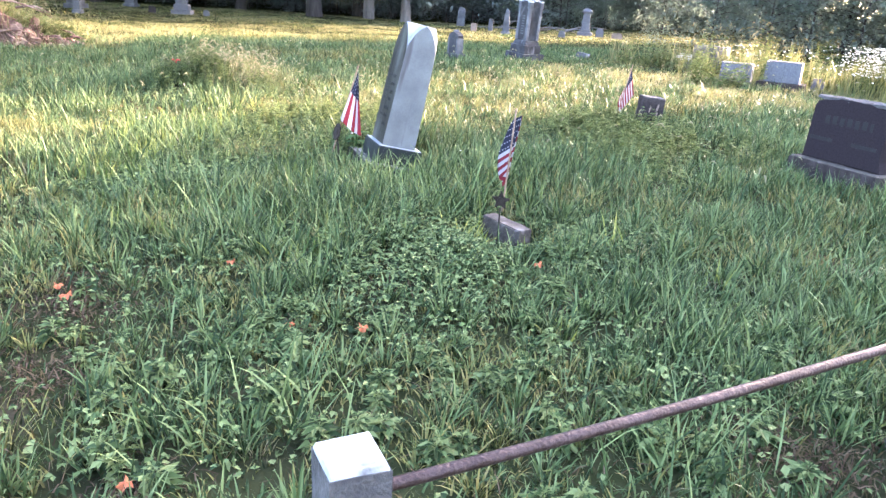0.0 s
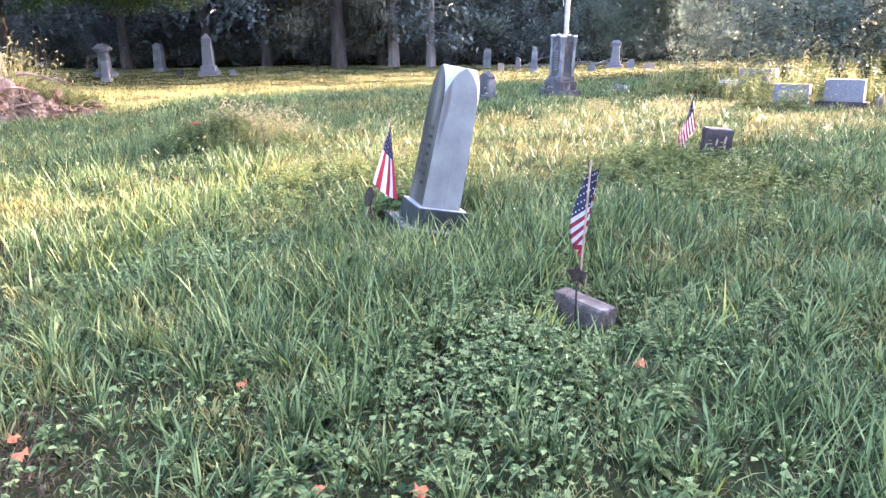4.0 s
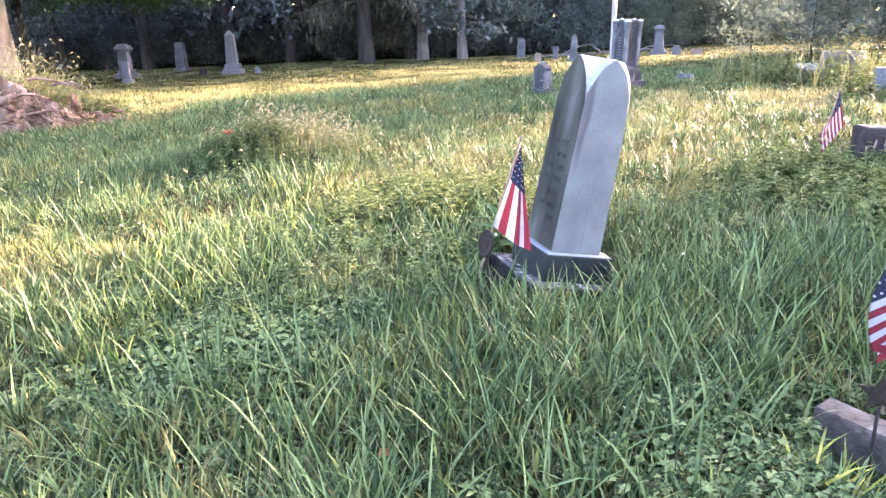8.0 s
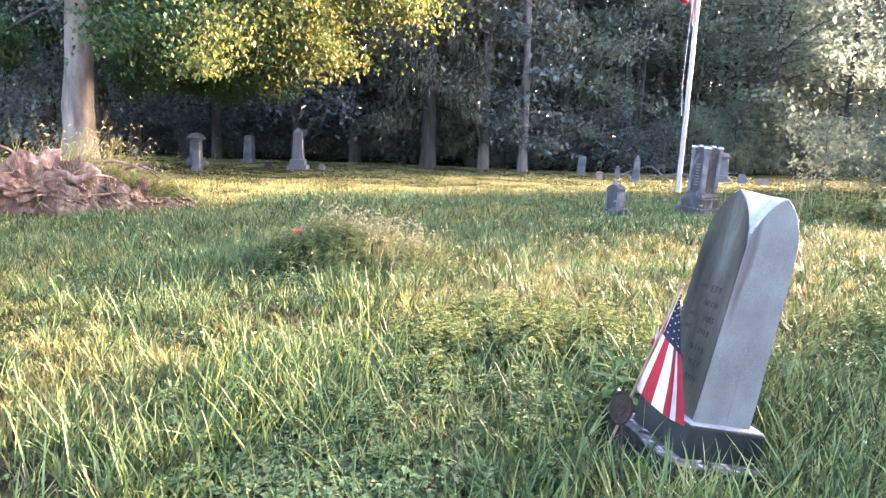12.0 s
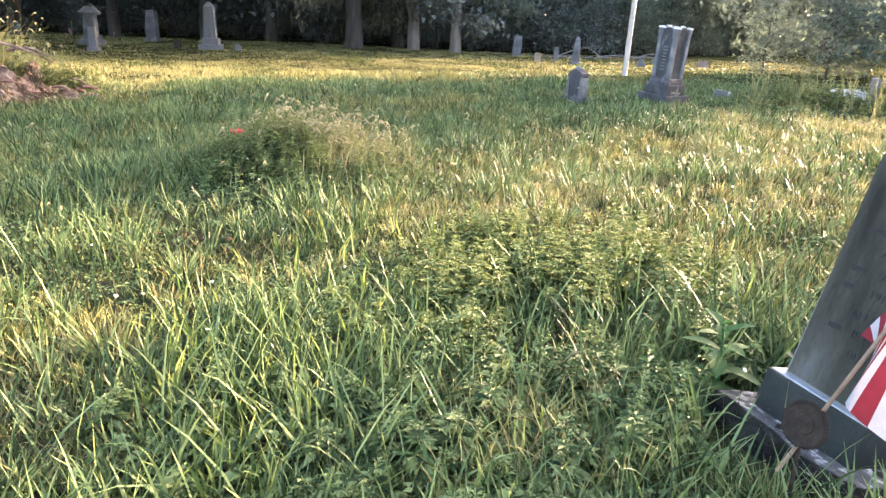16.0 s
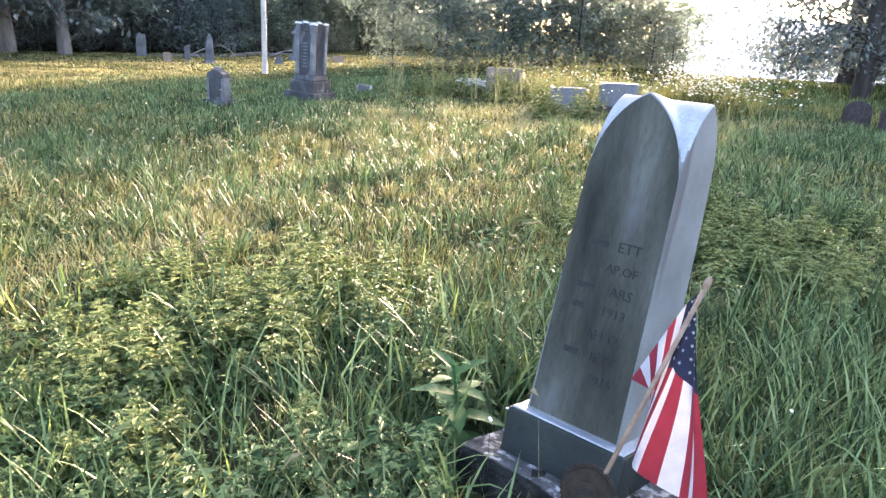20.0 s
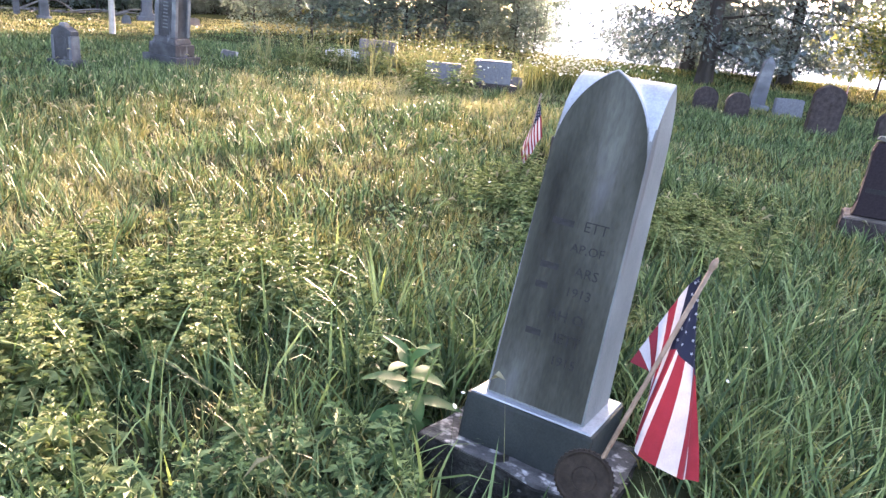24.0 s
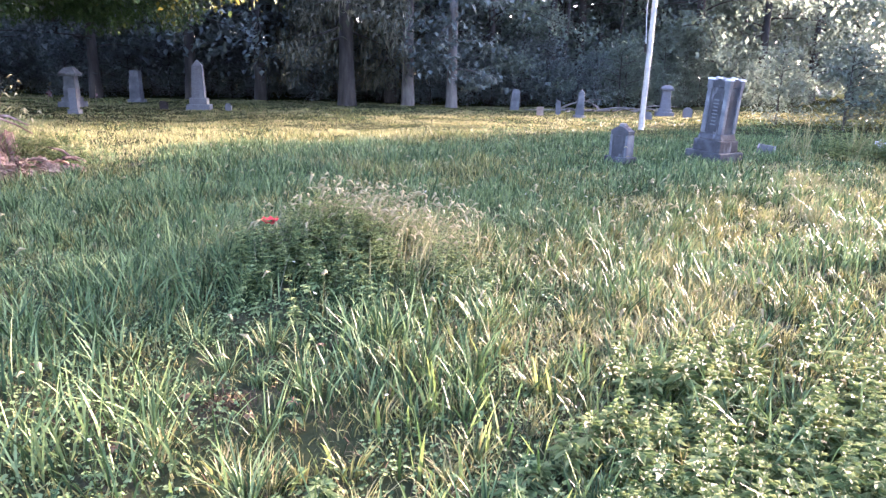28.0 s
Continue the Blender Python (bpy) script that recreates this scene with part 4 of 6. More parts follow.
def tall_monument():
    """Stepped base, die with an inscription panel, pilasters and four gables."""
    top = thing("monument", pose(1.20, 17.80, float(lie(1.2, 17.8)) - 0.03, 0, 4, -52) @ Matrix.Diagonal((0.78, 0.78, 0.86, 1)), "tall weathered blue-grey marble monument on a stepped base", "monument")
    part("lower_base", block(0.84, 0.84, 0.24, 0, 1, 0.015), DARKBLUE, top)
    part("upper_base", block(0.66, 0.66, 0.22, 0.24, 0.98, 0.02), DARKBLUE, top)
    part("moulding", block(0.58, 0.58, 0.12, 0.46, 0.88, 0.03), DARKBLUE, top)
    part("die", block(0.46, 0.46, 0.90, 0.58, 0.96, 0.01), DARKBLUE, top, "dark-stained marble die")
    for sx in (-1, 1):
        for sy in (-1, 1):
            part("pilaster", block(0.10, 0.10, 0.86, 0.58, 0.96, 0.015, centre=(sx * 0.205, sy * 0.205)), BLUESTONE, top)
            part("capital", block(0.13, 0.13, 0.17, 1.40, 1.06, 0.025, centre=(sx * 0.20, sy * 0.20)), BLUESTONE, top, "pale streaked capital")
            part("capital_shell", block(0.145, 0.145, 0.035, 1.572, 0.85, 0.012, centre=(sx * 0.205, sy * 0.205)), WHITESTONE, top, "pale worn corner shell")
    for k in range(4):
        g = part("gable", slab([(-0.16, 0), (-0.155, 0.10), (-0.09, 0.11), (-0.04, 0.15), (0, 0.165), (0.04, 0.15), (0.09, 0.11), (0.155, 0.10), (0.16, 0)], 0.07, 0, 0.01), DARKBLUE, top)
        g.matrix_local = pose(0, 0, 0, 0, 0, 90 * k) @ Matrix.Translation((0, -0.21, 1.44))
        c = part("gable_crest", block(0.08, 0.075, 0.03, 0, 0.7, 0.008), WHITESTONE, top, "white weathered crest")
        c.matrix_local = pose(0, 0, 0, 0, 0, 90 * k) @ Matrix.Translation((0, -0.21, 1.60))
    part("roof", block(0.44, 0.44, 0.15, 1.46, 0.86, 0.03), BLUESTONE, top, "weathered low top")
    pn = part("panel", slab(outline_arch(0.20, 0.72, 0.10), 0.014, 0, 0.004), DARKBLUE, top, "sunken panel with worn lettering")
    pn.matrix_local = Matrix.Translation((0, -0.232, 0.62)) @ pose(0, 0, 0, -1)
    for k in range(8):
        bar = part("worn_letters", block(0.13 - 0.02 * (k % 3), 0.004, 0.025, 0, 1, 0), BLUESTONE, pn)
        bar.matrix_local = Matrix.Translation((0, -0.008, 0.12 + 0.065 * k))


def small_headstone():
    top = thing("headstone", pose(-0.44, 17.30, float(lie(-0.44, 17.3)), 0, 1, -46) @ Matrix.Scale(0.95, 4), "small shouldered blue-grey headstone on a thin base", "headstone")
    part("base", block(0.46, 0.30, 0.10, 0, 0.98, 0.015), DARKBLUE, top)
    pts = [(-0.17, 0), (-0.155, 0.36), (-0.175, 0.37), (-0.175, 0.43), (-0.13, 0.44), (-0.10, 0.475), (-0.04, 0.50), (0, 0.51), (0.04, 0.50), (0.10, 0.475), (0.13, 0.44), (0.175, 0.43), (0.175, 0.37), (0.155, 0.36), (0.17, 0)]
    part("tablet", slab(pts, 0.19, 0.10, 0.012), DARKBLUE, top)
    part("top_stone", block(0.12, 0.12, 0.05, 0.60, 0.7, 0.012), BLUESTONE, top, "pale worn crest")
    for sx in (-1, 1):
        part("pilaster", block(0.05, 0.21, 0.36, 0.10, 0.95, 0.01, centre=(sx * 0.15, 0)), BLUESTONE, top)
    pn = part("panel", slab(outline_arch(0.18, 0.30, 0.05), 0.01, 0, 0.002), DARKBLUE, top)
    pn.matrix_local = Matrix.Translation((0, -0.098, 0.15))


tall_monument()
small_headstone()


def flagpole():
    x, y = 1.90, 26.0
    z0 = float(lie(x, y))
    top = thing("flagpole", pose(x, y, z0, 0, 1.2, 0), "tall white painted flagpole with a limp flag", "flagpole")
    part("pole", tube([(0, 0, -0.1), (0, 0, 3.0), (0, 0, 8.0)], [0.078, 0.07, 0.05], 16, 0.01), WHITEPAINT, top, smooth=True)
    part("truck", lathe([(0, 8.0), (0.09, 8.0), (0.09, 8.04), (0.05, 8.09), (0, 8.1)], 14), WHITEPAINT, top)
    part("cleat", block(0.05, 0.05, 0.22, 2.1, 1, 0.01, centre=(-0.13, -0.05)), BRONZE, top, "dark metal cleat")
    part("halyard", tube([(-0.12, -0.05, 2.2), (-0.20, -0.06, 3.2), (-0.17, -0.05, 5.0), (-0.10, -0.04, 7.6)], [0.009] * 4, 6), ROPE, top, "loose white rope", True)
    flag_cloth(top, 1.2, 2.0, (-0.10, -0.02, 6.9), (-0.22, -0.05, 5.7), 0.62, (-1, -0.25, 0), False)


flagpole()


def headstone(x, y, yaw, w, h, d, kind, mat, label, base=True, lean=0.0, tip=0.0, base_mat=None):
    """A plain headstone: slab of one outline on a base."""
    top = thing("headstone", pose(x, y, float(lie(x, y)) - 0.02, lean, tip, yaw), label, "headstone", "old headstones")
    z = 0.0
    if base:
        part("base", block(w * 1.35, d * 1.8, 0.16, 0, 0.97, 0.012), base_mat or mat, top)
        z = 0.16
    if kind == "round":
        pts = outline_arch(w, h, w * 0.42)
    elif kind == "pointed":
        pts = outline_arch(w, h, w * 0.45, pointed=True)
    elif kind == "slant":
        pts = [(-w / 2, 0), (-w / 2 + 0.01, h), (w / 2 - 0.01, h), (w / 2, 0)]
    elif kind == "broken":
        pts = [(-w / 2, 0), (-w * 0.42, h * 0.9), (-w * 0.2, h), (0, h * 0.9), (w * 0.2, h * 0.97), (w * 0.40, h * 0.86), (w / 2, 0)]
    else:
        pts = [(-w / 2, 0), (-w / 2, h * 0.93), (-w * 0.42, h), (w * 0.42, h), (w / 2, h * 0.93), (w / 2, 0)]
    part("tablet", slab(pts, d, z, 0.012), mat, top)
    pn = part("panel", slab([(a * 0.78, 0.12 + b * 0.72) for a, b in pts], 0.008, z, 0.0), mat, top)
    pn.matrix_local = Matrix.Translation((0, -d / 2 - 0.003, 0))
    return top


def obelisk(x, y, yaw, steps, w0, w1, h, point, mat, label, lean=(0, 0), cap=None):
    """Stepped base with a tapering shaft. steps: width and height of each step; point: height of the tip."""
    top = thing("monument", pose(x, y, float(lie(x, y)) - 0.03, lean[0], lean[1], yaw), label, "monument", "far monuments")
    z = 0.0
    for w, hh in steps:
        part("base", block(w, w, hh, z, 0.97, 0.015), mat, top)
        z += hh
    part("shaft", block(w0, w0, h, z, w1 / w0, 0.012), mat, top)
    z += h
    if cap:
        part("cap", block(cap, cap, 0.09, z, 1.08, 0.015), mat, top)
        z += 0.09
    part("point", block(w1 if not cap else cap * 1.05, w1 if not cap else cap * 1.05, point, z, 0.16 if not cap else 0.45, 0.01), mat, top)
    return top


# far west group
obelisk(-12.5, 30.6, 12, ((0.80, 0.20), (0.60, 0.22)), 0.44, 0.34, 1.10, 0.18, GRANITE, "tall grey granite obelisk on a stepped base")
obelisk(-17.0, 35.3, 5, ((0.6, 0.15),), 0.46, 0.36, 1.15, 0.06, BLUESTONE, "dark broken-topped stone shaft in the shade")
obelisk(-16.9, 30.3, 8, ((0.75, 0.2), (0.55, 0.15)), 0.42, 0.36, 0.72, 0.20, BLUESTONE, "dark stone monument with a wide urn cap", cap=0.56)
headstone(-14.9, 26.9, 10, 0.24, 0.62, 0.20, "flat", GRANITE, "narrow pale grey post headstone", True)
stick_flag(-17.8, 30.4, (-17.75, 30.4, 0.62), (-17.9, 30.4, -0.25), 0.28, 0.4, 0.4, (-1, -0.2, 0), "small national flag far off by dark stones", stars=False)
stick_flag(-16.0, 30.2, (-15.98, 30.2, 0.60), (-16.05, 30.2, -0.25), 0.28, 0.4, 0.6, (1, -0.2, 0), "small pale flag far off by dark stones", stars=False)
headstone(-11.4, 30.4, 12, 0.22, 0.20, 0.18, "flat", GRANITE, "tiny grey marker by the obelisk", False)
headstone(-13.7, 30.4, 12, 0.26, 0.24, 0.2, "flat", BLACKSTONE, "tiny dark marker by the obelisk", False)
# far middle group before the wood
headstone(-1.05, 37.0, 0, 0.42, 0.95, 0.2, "broken", BLUESTONE, "leaning grey broken slab at the wood's edge", False, 0, 4)
headstone(-0.3, 33.0, -5, 0.26, 0.32, 0.2, "flat", PINKSTONE, "short pale square headstone", False)
headstone(0.45, 33.6, -5, 0.20, 0.55, 0.14, "round", BLUESTONE, "thin dark round-topped headstone", False)
obelisk(1.1, 32.4, 0, ((0.42, 0.12),), 0.30, 0.20, 0.80, 0.14, BLUESTONE, "small leaning dark stone obelisk", (0, 2))
obelisk(4.85, 34.8, -8, ((0.70, 0.18), (0.52, 0.12)), 0.40, 0.32, 0.72, 0.12, GRANITE, "pale grey pedestal monument with a moulded cap", (0, 1), 0.46)
headstone(5.3, 33.2, -8, 0.34, 0.42, 0.12, "round", GRANITE, "small round-topped grey headstone", False)
headstone(6.0, 32.8, -8, 0.46, 0.22, 0.2, "flat", PINKSTONE, "low pale stone block in the grass", False)
headstone(3.5, 31.9, -8, 0.30, 0.26, 0.12, "round", BLUESTONE, "tiny dark round-topped headstone in grass", False)
headstone(2.85, 19.75, -25, 0.34, 0.15, 0.26, "slant", GRANITE, "small tilted stone marker with a pale top", False, 14, 8)
# row of granite markers beside the tall weeds
headstone(6.05, 21.0, -32, 0.80, 0.25, 0.30, "slant", WHITESTONE, "long low pale granite marker among weeds", False)
headstone(6.0, 19.2, -35, 0.85, 0.44, 0.25, "slant", GRANITE, "wide grey granite headstone among weeds", True)
headstone(5.72, 16.3, -30, 0.66, 0.46, 0.22, "slant", GRANITE, "grey granite headstone behind tall weeds", False)
headstone(6.5, 15.8, -30, 0.70, 0.42, 0.26, "slant", GRANITE, "grey granite slant headstone on a dark base", True, base_mat=BLACKSTONE)
headstone(7.4, 16.1, -38, 0.24, 0.20, 0.2, "flat", GRANITE, "tiny grey granite footstone in grass", False)
# eastern group below the trees
headstone(9.90, 11.2, -50, 0.48, 0.84, 0.20, "round", BLACKSTONE, "dark round-topped headstone beside a flag", False, 0, 3)
stick_flag(10.45, 11.25, (10.55, 11.2, 0.86), (10.45, 11.25, -0.22), 0.30, 0.44, 0.2, (0.6, -0.6, 0), "small national flag beside a dark round headstone", stars=False)
headstone(10.75, 10.45, -50, 0.46, 0.50, 0.20, "round", BLACKSTONE, "dark rugged round-topped stone", False)
headstone(11.1, 10.2, -50, 0.42, 0.34, 0.24, "broken", BLUESTONE, "rough grey boulder-like stone", False)
headstone(12.2, 10.3, -52, 0.46, 0.66, 0.14, "pointed", MARBLE, "pale round-topped marble headstone", False)
headstone(10.1, 12.9, -48, 0.42, 0.48, 0.16, "round", BLACKSTONE, "small dark round headstone", False)
headstone(10.4, 13.8, -48, 0.46, 0.46, 0.16, "round", BLACKSTONE, "small dark round headstone", False)
obelisk(12.2, 13.8, -48, ((0.50, 0.14),), 0.31, 0.22, 0.85, 0.14, BLUESTONE, "leaning pale grey obelisk against the light", (0, 6))
headstone(11.9, 12.9, -48, 0.55, 0.36, 0.2, "slant", GRANITE, "low pale granite stone", False)
headstone(13.6, 9.6, -52, 0.5, 0.62, 0.2, "flat", PINKSTONE, "reddish square headstone below a tree", False)
stick_flag(13.0, 9.35, (13.05, 9.3, 0.55), (13.0, 9.35, -0.2), 0.28, 0.40, 0.3, (0.6, -0.6, 0), "small national flag by a reddish headstone", stars=False)


def west_monument():
    top = thing("monument", pose(-9.57, 10.65, float(lie(-9.57, 10.65)), 0, 0, 28) @ Matrix.Scale(1.07, 4), "pale pink stone monument with arched panels and gabled top", "monument")
    part("lower_base", block(0.98, 0.98, 0.34, 0, 0.98, 0.02), PINKSTONE, top)
    part("upper_base", block(0.74, 0.74, 0.36, 0.34, 0.97, 0.02), PINKSTONE, top)
    part("moulding", block(0.62, 0.62, 0.14, 0.70, 0.88, 0.02), PINKSTONE, top)
    part("die", block(0.54, 0.54, 0.82, 0.84, 0.95, 0.015), PINKSTONE, top)
    for k in range(4):
        p = part("panel", slab(outline_arch(0.34, 0.78, 0.16), 0.03, 0, 0.008), PINKSTONE, top)
        p.matrix_local = pose(0, 0, 0, 0, 0, 90 * k) @ Matrix.Translation((0, -0.268, 0.88))
        g = part("gable", slab([(-0.27, 0), (-0.24, 0.06), (0, 0.17), (0.24, 0.06), (0.27, 0)], 0.08, 0, 0.01), PINKSTONE, top)
        g.matrix_local = pose(0, 0, 0, 0, 0, 90 * k) @ Matrix.Translation((0, -0.225, 1.64))
    part("roof", block(0.46, 0.46, 0.18, 1.66, 0.35, 0.01), ROCKPITCH, top, "weathered hipped top")


def west_slab():
    top = thing("headstone", pose(-4.46, 5.57, float(lie(-4.46, 5.57)), 0, 10, 43), "thin leaning marble slab with a whitened top", "headstone")
    part("tablet", block(0.10, 0.50, 0.92, -0.05, 0.96, 0.012), WARMSTONE, top)
    part("top_edge", block(0.098, 0.485, 0.05, 0.868, 0.86, 0.015), POSTTOP, top, "white worn top edge")


def west_marker():
    top = thing("gravestone", pose(-6.5, 8.42, float(lie(-6.5, 8.42)), 0, 0, 20) @ Matrix.Scale(0.82, 4), "small white capped marker stone", "gravestone")
    part("block", block(0.19, 0.17, 0.24, 0, 0.95, 0.01), ROCKPITCH, top)
    part("cap", block(0.22, 0.20, 0.10, 0.235, 0.75, 0.02), WHITESTONE, top, "white domed cap")


west_monument()
west_slab()
west_marker()


def brush_heap():
    """Uprooted stump: a torn root plate, twisted roots, split logs and sticks."""
    gen = np.random.default_rng(51)
    cx, cy = -9.80, 13.85
    z0 = float(lie(cx, cy))
    top = thing("brush_heap", pose(cx, cy, z0, 0, 0, 42) @ Matrix.Diagonal((1.0, 1.0, 1.55, 1)), "uprooted stump with torn brown roots and dead branches", "brush heap")
    # torn masses of root and wood, ridged along their length
    for k, (x, y, z, sx, sy, sz, yaw, tilt) in enumerate(((-0.45, 0.0, 0.28, 0.62, 0.34, 0.34, 8, -6), (0.25, -0.08, 0.27, 0.50, 0.30, 0.30, -14, 14), (0.72, -0.12, 0.17, 0.34, 0.22, 0.22, -30, 24), (-0.95, 0.05, 0.22, 0.42, 0.26, 0.26, 20, -12), (0.05, -0.28, 0.18, 0.40, 0.16, 0.20, -6, 10), (1.10, -0.10, 0.09, 0.24, 0.15, 0.13, 10, 8), (1.42, -0.02, 0.07, 0.20, 0.16, 0.11, 34, 5), (1.72, 0.02, 0.05, 0.19, 0.13, 0.07, -12, 4), (2.02, -0.06, 0.04, 0.15, 0.11, 0.055, 25, 3), (1.30, 0.22, 0.16, 0.16, 0.12, 0.17, 60, 20))):
        b = bmesh.new()
        bmesh.ops.create_icosphere(b, subdivisions=5, radius=1)
        for v in b.verts:
            o = Vector((k * 3.1, k * 1.7, 0))
            c = Vector((v.co.x * 0.9, v.co.y * 2.6, v.co.z * 2.6)) + o
            ridge = 1 - abs(noise.noise(c * 1.5)) * 2.4
            fine = 1 - abs(noise.noise(c * 4.2)) * 2.2
            w = 0.62 + 0.42 * ridge + 0.16 * fine + 0.5 * noise.noise(v.co * 1.6 + o)
            v.co = Vector((v.co.x * sx, v.co.y * sy, v.co.z * sz)) * w
        p = part("root_mass", b, DEADWOOD, top, "torn, ridged root wood")
        p.matrix_local = pose(x, y, z, 0, tilt, yaw)
    # roots that reach out and curl
    for k in range(9):
        a = gen.uniform(-0.7, 0.7) + (math.pi if k % 3 == 0 else 0)
        start = np.array([gen.normal(0, 0.55), gen.normal(-0.12, 0.2), gen.uniform(0.12, 0.58)])
        pts = limb(gen, start, a - 0.3, gen.uniform(-0.5, 0.5), gen.uniform(0.4, 0.95), 0.7, 8)
        pts += np.cumsum(gen.normal(0, 0.014, pts.shape), 0)
        pts[:, 2] = np.maximum(pts[:, 2], 0.04)
        r = gen.uniform(0.02, 0.05)
        part("root", tube(pts, r * np.linspace(1.1, 0.22, len(pts)), 9, 0.16), DEADWOOD, top, smooth=True)
    for k in range(2):
        a = gen.normal(-0.15, 0.25)
        c = np.array([gen.normal(-0.1, 0.4), gen.normal(0.05, 0.25), 0.40 + 0.025 * k])
        d = np.array([math.cos(a), math.sin(a), gen.normal(-0.05, 0.15)])
        L = gen.uniform(0.8, 1.7)
        pts = np.array([c + d * L * (q - 0.5) + gen.normal(0, 0.025, 3) for q in np.linspace(0, 1, 8)])
        part("log", tube(pts, gen.uniform(0.035, 0.07) * np.array([0.8, 1.1, 1.0, 1.05, 0.95, 1.0, 0.9, 0.6]), 10, 0.12), DEADWOOD, top, smooth=True)
    for k in range(34):
        tail = k >= 18
        c = np.array([gen.uniform(0.9, 2.1), gen.normal(0.05, 0.15), gen.uniform(0.04, 0.16)]) if tail else np.array([gen.normal(-0.1, 0.6), gen.normal(0, 0.35), gen.uniform(0.1, 0.6)])
        pts = limb(gen, c, gen.uniform(0, 6.28), gen.uniform(0, 0.2 if tail else 0.7), gen.uniform(0.2, 0.5) if tail else gen.uniform(0.4, 1.0), 0.4, 5)
        pts[:, 2] = np.maximum(pts[:, 2], 0.03)
        part("branch", tube(pts, np.linspace(0.018, 0.005, 6), 5), DEADWOOD, top, smooth=True)


def fallen_branches():
    gen = np.random.default_rng(53)
    for x, y, n in ((2.6, 37.6, 12), ):
        top = thing("brush_heap", pose(x, y, float(lie(x, y))), "fallen dead branches before the wood", "brush heap")
        for k in range(n):
            pts = limb(gen, (gen.normal(0, 1.2), gen.normal(0, 0.5), 0.05), gen.uniform(0, 6.28), gen.uniform(0.1, 0.6), gen.uniform(1, 2.8), 0.6, 6)
            pts[:, 2] = np.maximum(pts[:, 2], 0.03)
            part("branch", tube(pts, np.linspace(0.05, 0.012, 7), 5), GREYBARK, top, smooth=True)


brush_heap()
fallen_branches()


# ---- grass and weeds ----
STRETCH = np.array([(0.1, 1.0), (-0.4, 2.4), (-1.1, 3.6), (-1.9, 5.2), (-2.8, 7.0), (-3.3, 8.4)])
SOLID = ((-0.46, 6.40, 0.18), (-0.70, 6.46, 0.18), (-0.86, 6.62, 0.18), (-0.90, 6.80, 0.16), (-4.25, 10.76, 0.13), (-4.15, 10.56, 0.13), (-0.93, 7.03, 0.13), (-0.52, 6.79, 0.33), (-0.62, 6.66, 0.28), (-0.50, 6.50, 0.20), (0.485, 5.165, 0.2), (0.40, 5.02, 0.17), (0.52, 4.95, 0.15), (2.40, 9.66, 0.24), (3.87, 7.30, 0.45), (-0.06, 1.73, 0.09), (1.20, 17.80, 0.40), (-0.47, 16.90, 0.24))


def away(x, y):
    """Distance from the trodden line."""
    best = np.full(np.shape(x), 1e9)
    for (ax, ay), (bx, by) in zip(STRETCH, STRETCH[1:]):
        k = np.clip(((x - ax) * (bx - ax) + (y - ay) * (by - ay)) / ((bx - ax) ** 2 + (by - ay) ** 2), 0, 1)
        best = np.minimum(best, np.hypot(x - ax - k * (bx - ax), y - ay - k * (by - ay)))
    return best


def clear(x, y):
    ok = np.ones(np.shape(x), bool)
    for sx, sy, r in SOLID:
        ok &= np.hypot(x - sx, y - sy) > r
    return ok


def blade_arrays(x, y, h, w, gen, lean=0.35, z=None, az=None, cuts=2):
    """Grass blades that arch over to a point; cuts: segments of each."""
    n = len(x)
    z = lie(x, y) - 0.01 if z is None else z
    az = gen.uniform(0, 2 * np.pi, n) if az is None else az
    d = np.stack([np.cos(az), np.sin(az), 0 * az], 1)
    turn = az + gen.normal(0, 0.7, n) + np.pi / 2
    s = np.stack([np.cos(turn), np.sin(turn), 0 * az], 1) * (w / 2)[:, None]
    steps = {1: (0, 1), 2: (0, 0.55, 1), 3: (0, 0.4, 0.75, 1)}[cuts]
    widths = {1: (1, 0), 2: (1, 0.8, 0), 3: (0.8, 1, 0.62, 0)}[cuts]
    tilt0 = 0.06 + np.abs(gen.normal(0, 0.28, n)) * lean
    bend = lean * gen.uniform(0.15, 1.55, n)
    p = np.stack([x, y, z], 1)
    rows = [p - s * widths[0], p + s * widths[0]]
    for a, b, wd in zip(steps, steps[1:], widths[1:]):
        tilt = tilt0 + bend * 0.5 * (a + b)
        p = p + (h * (b - a))[:, None] * (d * np.sin(tilt)[:, None] + np.array([[0, 0, 1.0]]) * np.cos(tilt)[:, None])
        rows += [p - s * wd, p + s * wd] if wd else [p]
    v = np.stack(rows, 1)
    m = v.shape[1]
    i = np.arange(n)[:, None] * m
    tris = []
    for k in range(cuts - 1):
        q = 2 * k
        tris += [(q, q + 1, q + 3), (q, q + 3, q + 2)]
    tris.append((m - 3, m - 2, m - 1))
    f = np.concatenate([i + np.array([t]) for t in tris], 1)
    return v.reshape(-1, 3), f.reshape(-1, 3)


